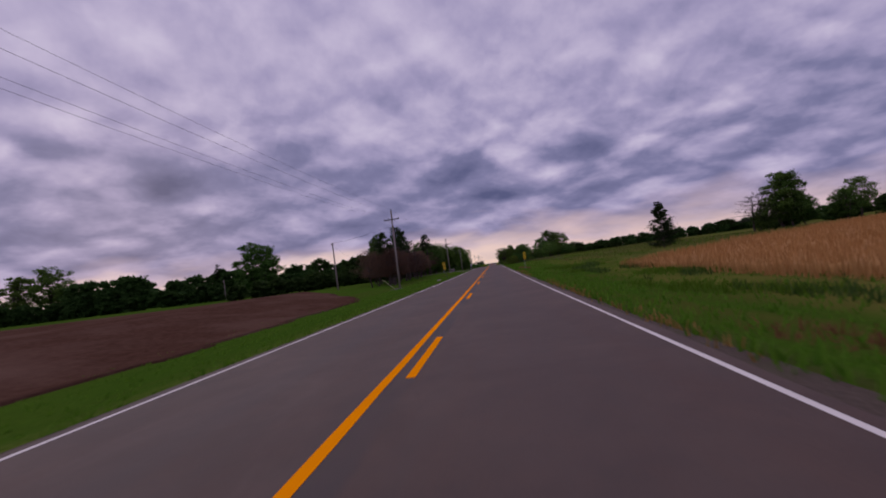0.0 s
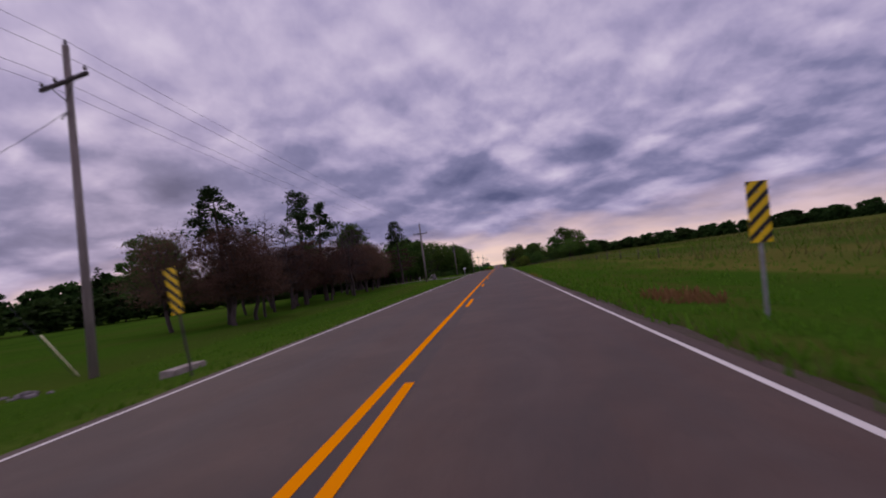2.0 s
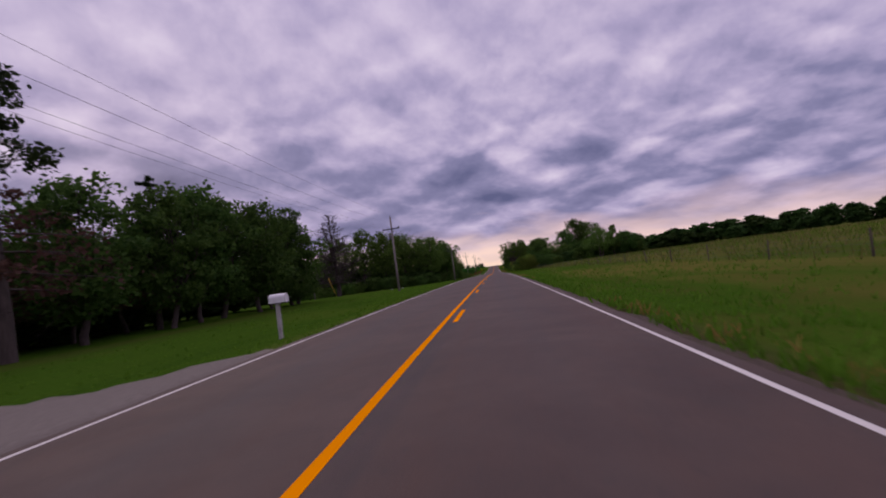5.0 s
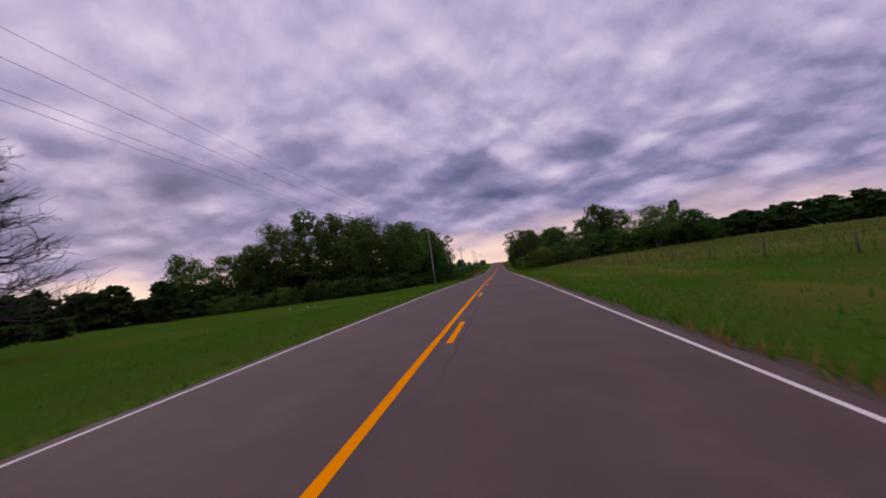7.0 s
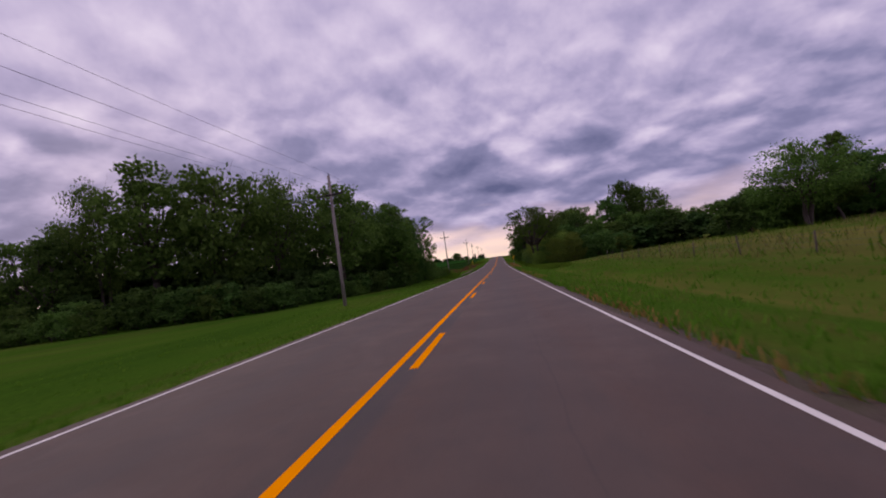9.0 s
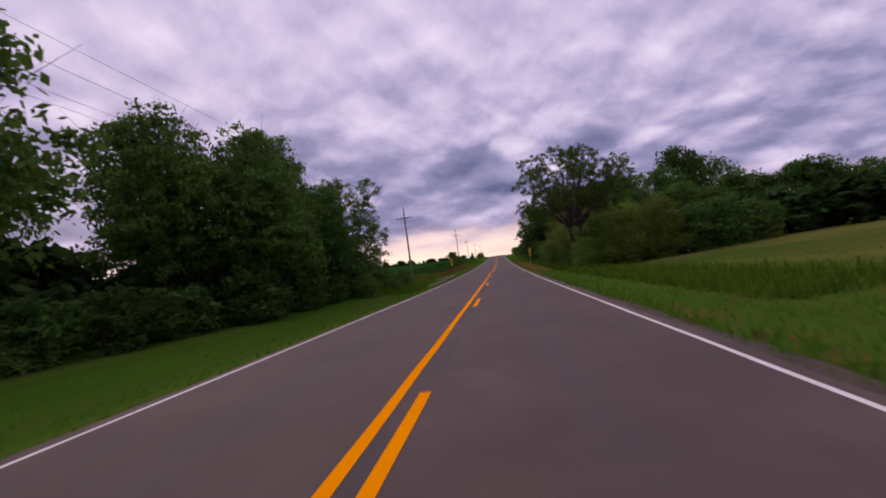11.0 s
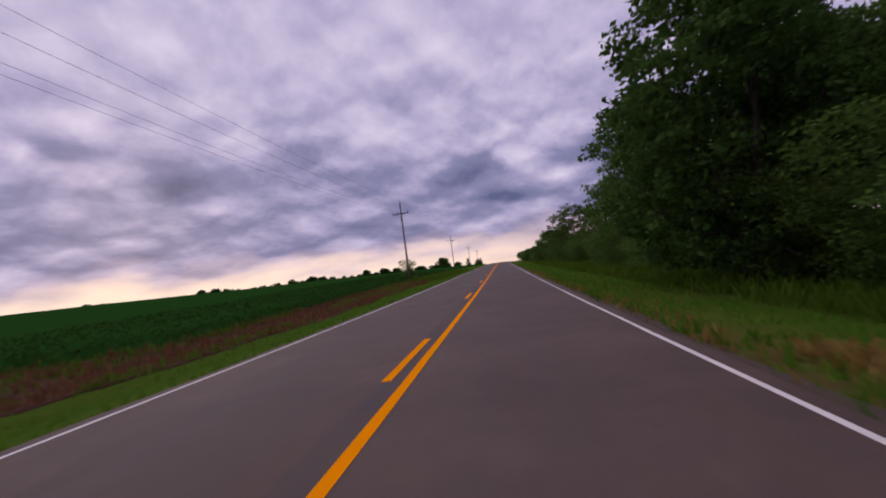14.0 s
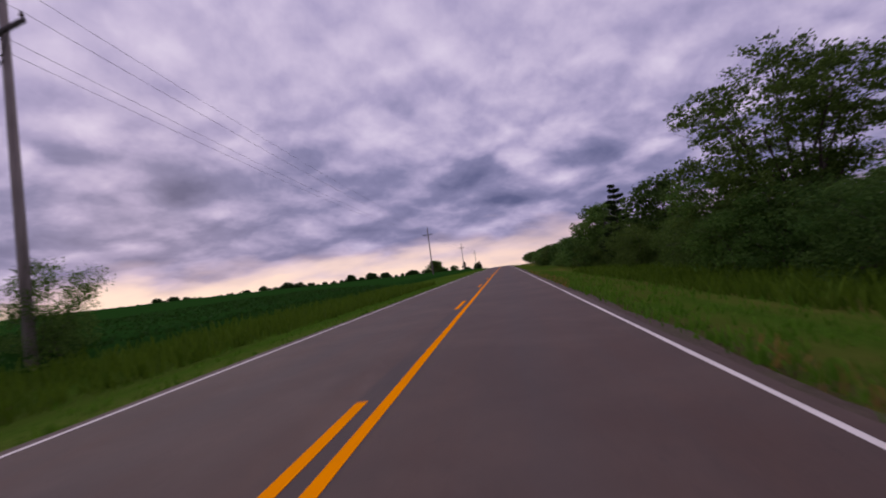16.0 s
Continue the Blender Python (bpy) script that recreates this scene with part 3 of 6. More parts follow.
# painted lines
LINE_W = 0.11
tagged(new("edge_line", strip_mesh("edge_line_w", LEFT_LINE - 0.035, LEFT_LINE + 0.040, -300, 1400, WHITE_PAINT, 0.004, 0.003, 1.5, 0.006)), "white painted edge line on the asphalt", "road marking", kind="structure")
tagged(new("edge_line", strip_mesh("edge_line_e", RIGHT_LINE - 0.030, RIGHT_LINE + 0.030, -300, 1400, WHITE_PAINT, 0.004, 0.003, 1.5, 0.006)), "white painted edge line on the asphalt", "road marking", kind="structure")
SWITCH_Y = 339.2      # where the no-passing line changes sides
LINE_L, LINE_R = CENTRE, CENTRE + 0.28
tagged(new("centre_line", strip_mesh("centre_line_s", LINE_L - 0.060, LINE_L + 0.060, -300, SWITCH_Y, YELLOW_PAINT, 0.004, 0.003, 1.5, 0.006)), "solid yellow no-passing line on the asphalt", "road marking", kind="structure")
tagged(new("centre_line", strip_mesh("centre_line_n", LINE_R - 0.060, LINE_R + 0.060, SWITCH_Y - 3.6, 1400, YELLOW_PAINT, 0.004, 0.003, 1.5, 0.006)), "solid yellow no-passing line on the asphalt", "road marking", kind="structure")
CYCLE, DASH = 12.192, 3.05


def dashes():
    def dash(x, far):
        me = strip_mesh("centre_dash", x - 0.06, x + 0.06, far - DASH, far, YELLOW_PAINT, 0.0045, 0.003, 0.6, 0.005)
        tagged(new("centre_dash", me), "short yellow painted dash on the asphalt", "road marking", "centre line dashes", "structure")
    far = 7.97
    while far > -60:
        far -= CYCLE
    while far < SWITCH_Y - 3:
        dash(LINE_R, far)
        far += CYCLE
    far = 350.84
    while far < SWITCH_Y:
        far += CYCLE
    while far < 820:
        dash(LINE_L, far)
        far += CYCLE


dashes()

# tar-filled cracks across the lanes


def crack(pts, w=0.03):
    verts, faces = [], []
    rng = random.Random(len(pts) + int(pts[0][1] * 10))
    line = []
    for (x0, y0), (x1, y1) in zip(pts[:-1], pts[1:]):
        for k in range(8):
            f = k / 8
            line.append((x0 + (x1 - x0) * f, y0 + (y1 - y0) * f + rng.uniform(-0.03, 0.03)))
    line.append(pts[-1])
    for k, (x, y) in enumerate(line):
        a = line[min(k + 1, len(line) - 1)]
        b = line[max(k - 1, 0)]
        d = Vector((a[0] - b[0], a[1] - b[1])).normalized()
        ww = w * rng.uniform(0.5, 1.3)
        for s in (-1, 1):
            verts.append((x - d.y * ww * s, y + d.x * ww * s, road_z(y) + 0.005))
    for k in range(len(line) - 1):
        faces.append((k * 2, k * 2 + 1, k * 2 + 3, k * 2 + 2))
    tagged(new("road_crack", mesh_from("road_crack", verts, faces, TAR)), "dark tar-filled crack across the asphalt", "crack", kind="structure")


crack([(-3.35, 106.73), (-2.5, 106.5)], 0.042)
crack([(-2.0, 106.25), (-1.5, 106.17)], 0.018)
crack([(-1.05, 106.12), (-0.45, 106.08), (-0.1, 106.08), (0.28, 106.2), (0.6, 106.28), (0.9, 106.3)], 0.045)
crack([(-2.9, 170.9), (-2.4, 170.8)], 0.03)
crack([(-0.6, 170.6), (0.0, 170.85), (0.6, 171.2)], 0.035)
crack([(-0.95, 68.6), (-0.9, 69.9)], 0.05)
crack([(-0.85, 69.9), (0.2, 70.0), (1.3, 70.5)], 0.010)
crack([(-3.1, 336.3), (-2.4, 336.4)], 0.05)
crack([(-4.5, 347.3), (-2.0, 347.0), (0.6, 347.1)], 0.010)
crack([(-3.6, 411.2), (-3.0, 411.3)], 0.025)

# ---------------------------------------------------------------- utility line


def pole_thing(name, x, y, base, height, label, arm=True, can=False, rz=0.0, r=0.15, drop=1.6):
    root = empty_thing(name, x, y, base, label, "utility pole", "poles along the road" if arm else "", rz=rz)
    bm = bmesh.new()
    tube(bm, (0, 0, -1.0), (0, 0, height * 0.5), r, r * 0.86, 12)
    tube(bm, (0, 0, height * 0.5), (0, 0, height), r * 0.86, r * 0.68, 12)
    bmesh.ops.remove_doubles(bm, verts=bm.verts, dist=0.002)
    part("pole", bm, POLE_WOOD, root)
    if arm:
        za = height - drop
        bm = bmesh.new()
        box(bm, pose(0, -r - 0.02, za), 2.44, 0.10, 0.13, 0.012)
        part("crossarm", bm, ARM_WOOD, root, "dark weathered wooden crossarm")
        for s in (-1, 1):
            bm = bmesh.new()
            tube(bm, (s * 0.62, -r - 0.03, za - 0.05), (s * 0.02, -r * 0.9, za - 0.62), 0.018, 0.018, 6)
            part("brace", bm, DARK_METAL, root)
        for px in (-1.12, -0.42, 1.12):
            pin_insulator(root, px, -r - 0.02, za + 0.065)
        pin_insulator(root, 0.0, 0.0, height)
        bm = bmesh.new()
        tube(bm, (-0.22, -r * 1.2, height - 2.6), (0.05, -r * 0.8, height - 2.35), 0.025, 0.025, 6)
        part("clamp", bm, DARK_METAL, root)
    else:
        pin_insulator(root, 0.12, 0, height - 0.25)
        bm = bmesh.new()
        box(bm, pose(0, -r, height - 0.25), 0.5, 0.08, 0.08, 0.01)
        part("bracket", bm, DARK_METAL, root)
    if can:
        bm = bmesh.new()
        tube(bm, (-r - 0.17, -0.05, height - 2.95), (-r - 0.17, -0.05, height - 2.30), 0.17, 0.17, 16)
        tube(bm, (-r - 0.17, -0.05, height - 2.30), (-r - 0.17, -0.05, height - 2.24), 0.185, 0.14, 16)
        tube(bm, (-r - 0.12, -0.05, height - 2.26), (-r - 0.12, -0.05, height - 2.05), 0.04, 0.025, 8)
        part("transformer", bm, DARK_METAL, root, "grey transformer can")
    return root


def pin_insulator(root, x, y, z):
    bm = bmesh.new()
    tube(bm, (x, y, z), (x, y, z + 0.10), 0.015, 0.015, 6)
    tube(bm, (x, y, z + 0.08), (x, y, z + 0.14), 0.065, 0.05, 8)
    tube(bm, (x, y, z + 0.14), (x, y, z + 0.21), 0.045, 0.03, 8)
    part("insulator", bm, PORCELAIN, root)


# x, y, height of the foot over the road's level is taken from the ground
POLES = [(-13.2, -22.0, 11.3), (-13.8, 65.6, 11.4), (-12.0, 125.9, 9.4), (-12.6, 186.8, 9.65), (-12.3, 266.0, 10.4), (-13.2, 350.8, 11.1), (-12.9, 430.6, 11.1), (-15.8, 522.0, 11.0), (-16.0, 606.0, 11.0), (-16.0, 690.0, 11.0)]
ARM_TURN = -13.0
for k, (x, y, h) in enumerate(POLES):
    made = pole_thing("utility_pole", x, y, ground_z(x, y), h, "tall grey wooden utility pole with transformer and crossarm" if k == 3 else "tall grey wooden utility pole with dark crossarm", can=(k == 3), rz=ARM_TURN, drop=1.35 if k < 2 else 1.6)
    if k == 1:
        made.matrix_world = made.matrix_world @ pose(0, 0, 0, 0, 0.9, 0)
pole_thing("service_pole", -23.8, 68.0, ground_z(-23.8, 68.0), 7.3, "short grey wooden service pole on the lawn", arm=False, r=0.13)
pole_thing("service_pole", -26.8, 194.0, ground_z(-26.8, 194.0), 9.8, "short grey wooden service pole beside dead tree", arm=False, r=0.13)


def wire(a, b, sag, r=0.0065, name="wire", label="thin sagging overhead power wire"):
    a, b = Vector(a), Vector(b)
    bm = bmesh.new()
    seg, prev = 5, None
    rings = []
    for k in range(25):
        f = k / 24
        p = a.lerp(b, f) - Vector((0, 0, 4 * sag * f * (1 - f)))
        rings.append([bm.verts.new(p + Vector((r * math.cos(i * math.tau / seg), 0, r * math.sin(i * math.tau / seg)))) for i in range(seg)])
    for p, q in zip(rings[:-1], rings[1:]):
        for i in range(seg):
            bm.faces.new((p[i], p[(i + 1) % seg], q[(i + 1) % seg], q[i]))
    me = bpy.data.meshes.new(name)
    bm.to_mesh(me)
    bm.free()
    me.materials.append(WIRE)
    return tagged(new(name, me), label, "wire", "overhead wires", "structure")


for (xa, ya, ha), (xb, yb, hb) in zip(POLES[:-1], POLES[1:]):
    xa, xb = xa + (0.15 if ya == 65.6 else 0), xb + (0.15 if yb == 65.6 else 0)
    za, zb = ground_z(xa, ya), ground_z(xb, yb)
    da, db = (-1.1 if ya < 70 else -1.35), (-1.1 if yb < 70 else -1.35)
    for dx in (None, -1.12, -0.42, 1.12):
        if dx is None:
            wire((xa, ya, za + ha + 0.2), (xb, yb, zb + hb + 0.2), 0.010 * (yb - ya))
        else:
            ox, oy = dx * math.cos(radians(ARM_TURN)), dx * math.sin(radians(ARM_TURN)) - 0.17
            wire((xa + ox, ya + oy, za + ha + da), (xb + ox, yb + oy, zb + hb + db), 0.010 * (yb - ya))
wire((-13.6, 65.6, ground_z(-13.6, 65.6) + 9.2), (-23.8, 68.0, ground_z(-23.8, 68) + 7.2), 0.2, 0.015, "service_wire", "thin service wire between two poles")
wire((-12.6, 186.8, ground_z(-12.6, 186.8) + 7.4), (-26.8, 194.0, ground_z(-26.8, 194) + 9.6), 0.25, 0.015, "service_wire", "thin service wire between two poles")


def guy(x, y, top, fx, fy, mat, label, guard=2.4):
    g = ground_z(fx, fy)
    a, b = Vector((fx, fy, g - 0.2)), Vector((x, y, top))
    root = empty_thing("guy_wire", fx, fy, g, label, "guy wire")
    d = (b - a).normalized()
    bm = bmesh.new()
    tube(bm, Vector((0, 0, -0.2)), b - Vector((fx, fy, g)), 0.008, 0.008, 6)
    part("strand", bm, WIRE, root)
    bm = bmesh.new()
    tube(bm, d * 0.1, d * guard, 0.027, 0.030, 8)
    part("guard", bm, mat, root, "plastic guard sleeve")


guy(-23.8, 68.0, ground_z(-23.8, 68.0) + 6.9, -14.6, 65.9, PALE_GUARD, "guy wire with faded yellow guard beside pole", 2.5)
guy(-26.8, 194.0, ground_z(-26.8, 194) + 9.2, -24.5, 197.0, GUARD, "guy wire with orange-yellow guard on the lawn", 3.2)

# ---------------------------------------------------------------- object markers


def marker(x, y, z, side, lean, label):
    """A striped object marker: panel 0.3 x 0.91 m on a post; z is the panel's middle, side the way that the stripes fall, lean its tilt in degrees."""
    g = ground_z(x, y)
    root = empty_thing("object_marker", x, y, g, label, "road sign", "culvert markers", rz=(-4 if side > 0 else -11))
    root.matrix_world = root.matrix_world @ pose(0, 0, 0, 0, lean, 0)
    mid = z - g
    bm = bmesh.new()
    wide = 0.055 if side > 0 else 0.036
    box(bm, pose(0, 0.03, mid * 0.5 + 0.1 - 0.25), wide, 0.035, mid + 0.5, 0.006)
    part("post", bm, STEEL if side > 0 else ARM_WOOD, root, "galvanised steel post" if side > 0 else "thin rusty dark post")
    w, h, th = 0.31, 0.94, 0.004
    bm = bmesh.new()
    box(bm, pose(0, 0, mid), w, th, h, 0.0015)
    panel = part("panel", bm, SIGN_YELLOW, root, "yellow reflective panel with black diagonal stripes")
    # black stripes falling towards the road, narrowed to imitate the panel's retroreflected brightness
    step = 0.215
    for k in range(-3, 5):
        c0 = -h / 2 + k * step
        poly = [(-w / 2, c0), (w / 2, c0 + side * w * 0.0 + w), (w / 2, c0 + w + step * 0.43), (-w / 2, c0 + step * 0.43)]
        if side < 0:
            poly = [(-px, pz) for px, pz in poly][::-1]
        out = clip_poly(poly, -h / 2 + 0.004, h / 2 - 0.004)
        if len(out) < 3:
            continue
        bm = bmesh.new()
        vs = [bm.verts.new((px * 0.985, -th / 2 - 0.0045, mid + pz)) for px, pz in out]
        f = bm.faces.new(vs)
        made = bmesh.ops.extrude_face_region(bm, geom=[f])
        bmesh.ops.translate(bm, verts=[v for v in made["geom"] if isinstance(v, bmesh.types.BMVert)], vec=(0, 0.003, 0))
        bmesh.ops.recalc_face_normals(bm, faces=bm.faces)
        part("stripe", bm, SIGN_BLACK, panel)
    for s in (-0.3, 0.3):
        bm = bmesh.new()
        tube(bm, (0, -0.012, mid + s), (0, 0.02, mid + s), 0.012, 0.012, 6)
        part("bolt", bm, STEEL, root)


def clip_poly(poly, lo, hi):
    for limit, keep in ((lo, 1), (hi, -1)):
        out = []
        for (x0, z0), (x1, z1) in zip(poly, poly[1:] + poly[:1]):
            a, b = keep * (z0 - limit), keep * (z1 - limit)
            if a >= 0:
                out.append((x0, z0))
            if (a >= 0) != (b >= 0):
                f = a / (a - b)
                out.append((x0 + (x1 - x0) * f, z0 + (z1 - z0) * f))
        poly = out
        if not poly:
            break
    return poly


marker(3.9, 59.1, 1.63, 1, 4.0, "yellow and black striped marker on a steel post")
marker(-6.2, 60.0, 1.75, -1, -7.0, "yellow and black striped marker beside culvert wall")
marker(3.28, 340.0, 0.76, 1, 4.5, "yellow and black striped marker on a steel post")
marker(-6.53, 344.5, 0.83, -1, 1.0, "yellow and black striped marker beside culvert wall")

# culvert headwalls


def headwall(x, y0, y1, top, w, name_label):
    bm = bmesh.new()
    box(bm, pose(x, (y0 + y1) / 2, top - 0.45), w, y1 - y0, 0.9, 0.03)
    me = bpy.data.meshes.new("culvert_headwall")
    bm.to_mesh(me)
    bm.free()
    me.materials.append(CONCRETE)
    tagged(new("culvert_headwall", me), name_label, "culvert wall")


headwall(-7.5, 61.0, 62.1, 0.06, 0.38, "low weathered concrete culvert headwall in grass")
headwall(-6.55, 340.3, 344.3, road_z(342) - 0.03, 0.36, "low weathered concrete culvert curb beside road")


def wing_wall(a, b, thick, label):
    """A thin wall whose top slopes from a down to b."""
    a, b = Vector(a), Vector(b)
    out = Vector((a.y - b.y, b.x - a.x, 0)).normalized() * thick / 2
    down = Vector((0, 0, 1.0))
    bm = bmesh.new()
    ring = [[bm.verts.new(p + q) for q in (out, -out, -out - down, out - down)] for p in (a, b)]
    for i in range(4):
        bm.faces.new((ring[0][i], ring[0][(i + 1) % 4], ring[1][(i + 1) % 4], ring[1][i]))
    bm.faces.new(ring[0][::-1])
    bm.faces.new(ring[1])
    bmesh.ops.recalc_face_normals(bm, faces=bm.faces)
    bmesh.ops.bevel(bm, geom=bm.edges[:], offset=0.02, segments=2, affect="EDGES")
    me = bpy.data.meshes.new("wing_wall")
    bm.to_mesh(me)
    bm.free()
    me.materials.append(CONCRETE)
    tagged(new("wing_wall", me), label, "culvert wall")


wing_wall((-6.76, 340.2, road_z(341) - 0.06), (-9.2, 339.9, road_z(341) - 0.72), 0.16, "thin sloping concrete wing wall of culvert")

# ---------------------------------------------------------------- trees


def leaf_quads(centres, size, rng, flat=0.0):
    """Loose bent quads of leaves round these centres (n, 3)."""
    k = len(centres)
    u = rng.normal(size=(k, 3))
    u[:, 2] *= 1 - flat
    u /= np.linalg.norm(u, axis=1)[:, None]
    v = np.cross(u, rng.normal(size=(k, 3)))
    v /= np.linalg.norm(v, axis=1)[:, None]
    s = size * rng.uniform(0.55, 1.35, size=(k, 1))
    c = np.asarray(centres)
    return np.stack([c - u * s * 0.62, c - v * s * 0.36 + u * s * 0.05, c + u * s * 0.62, c + v * s * 0.36 - u * s * 0.05], axis=1)


def limb(bm, a, b, r0, r1, rng, bend=0.12, seg=6, parts=3):
    """A crooked tapered limb; returns its points."""
    a, b = Vector(a), Vector(b)
    pts = [a]
    length = (b - a).length
    for k in range(1, parts + 1):
        p = a.lerp(b, k / parts)
        if k < parts:
            p += Vector(rng.normal(size=3)) * length * bend * 0.5
        pts.append(p)
    for k in range(parts):
        tube(bm, pts[k], pts[k + 1], r0 + (r1 - r0) * k / parts, r0 + (r1 - r0) * (k + 1) / parts, seg, caps=(k == parts - 1))
    return pts


def broadleaf(name, seed, height, width, lobes, leaves, size, mat, low=0.22, label="", category="tree", spread=1.0, trunk_r=None, open_=0.0, stems=1, lobe=1.0, flat=0.8, limbs=1.0, twigs=3, clump=1.0, fork_at=None, taper=0.80):
    """A broadleaf tree: trunk with limbs, crown of leaf clusters in uneven lobes with gaps."""
    rng = np.random.default_rng(seed)
    root = empty_thing(name, 0, 0, 0, label, category)
    tr = trunk_r or height * 0.022
    bm = bmesh.new()
    tops = []
    for s in range(stems):
        off = Vector((rng.uniform(-0.5, 0.5), rng.uniform(-0.5, 0.5), 0)) * (0 if stems == 1 else 1)
        fork = Vector((rng.uniform(-0.06, 0.06) * height, rng.uniform(-0.06, 0.06) * height, height * (fork_at or low + 0.12))) + off * 1.5
        limb(bm, off + Vector((0, 0, -0.4)), fork, tr, tr * 0.75, rng, 0.05, 9)
        tops.append(fork)
    centres, radii = [], []
    for k in range(lobes):
        ang = k * 2.4 + rng.uniform(-0.5, 0.5)
        f = (k + 0.5) / lobes
        z = height * (low + 0.10 + (0.84 - low) * f)
        # widest a little above the middle
        prof = math.sin(math.pi * min(1, max(0.02, (0.16 + taper * f)))) ** 0.7
        rad = width * 0.5 * prof * rng.uniform(0.35, 0.78) * spread
        lr = width * rng.uniform(0.14, 0.24) * (1.1 - 0.35 * f) * lobe
        c = np.array([math.cos(ang) * rad, math.sin(ang) * rad, min(z, height - lr * 0.7)])
        centres.append(c)
        radii.append(lr)
        base = tops[k % len(tops)]
        mid = Vector(base).lerp(Vector(c), 0.5) + Vector((0, 0, -0.04 * height))
        limb(bm, base, mid, tr * 0.42 * limbs, tr * 0.26 * limbs, rng, 0.12, 5, 2)
        pts = limb(bm, mid, c, tr * 0.26 * limbs, tr * 0.09 * limbs, rng, 0.12, 4, 2)
        for _ in range(twigs):
            d = Vector(rng.normal(size=3)) * lr * 0.7
            limb(bm, pts[1], Vector(c) + d, tr * 0.1, tr * 0.03, rng, 0.15, 3, 2)
    part("trunk", bm, BARK, root)
    # leaf twigs: clumps on the shells of the lobes
    pts = []
    weights = np.array(radii) ** 2
    share = (weights / weights.sum() * leaves).astype(int)
    for c, lr, cnt in zip(centres, radii, share):
        per = 34
        clumps = max(6, cnt // per)
        d = rng.normal(size=(clumps, 3))
        d /= np.linalg.norm(d, axis=1)[:, None]
        rr = lr * rng.uniform(0.30, 1.0, size=(clumps, 1)) ** 0.5 * rng.uniform(0.9, 1.12, size=(clumps, 1))
        cc = c + d * rr * np.array([1.15, 1.15, flat])
        cc = cc[rng.uniform(size=clumps) > open_]
        spread_ = lr * 0.62 / math.sqrt(max(clumps, 9)) * 1.5 * clump
        jit = rng.normal(size=(len(cc), per, 3))
        jit = np.clip(jit, -1.8, 1.8) * spread_ * np.array([1.1, 1.1, 0.7])
        pts.append((cc[:, None, :] + jit).reshape(-1, 3))
    pts = np.concatenate(pts)
    pts[:, 2] = np.maximum(pts[:, 2], 0.1)
    mesh_part("crown", quads_mesh(name + "_crown", leaf_quads(pts, size, rng), mat), root)
    return root


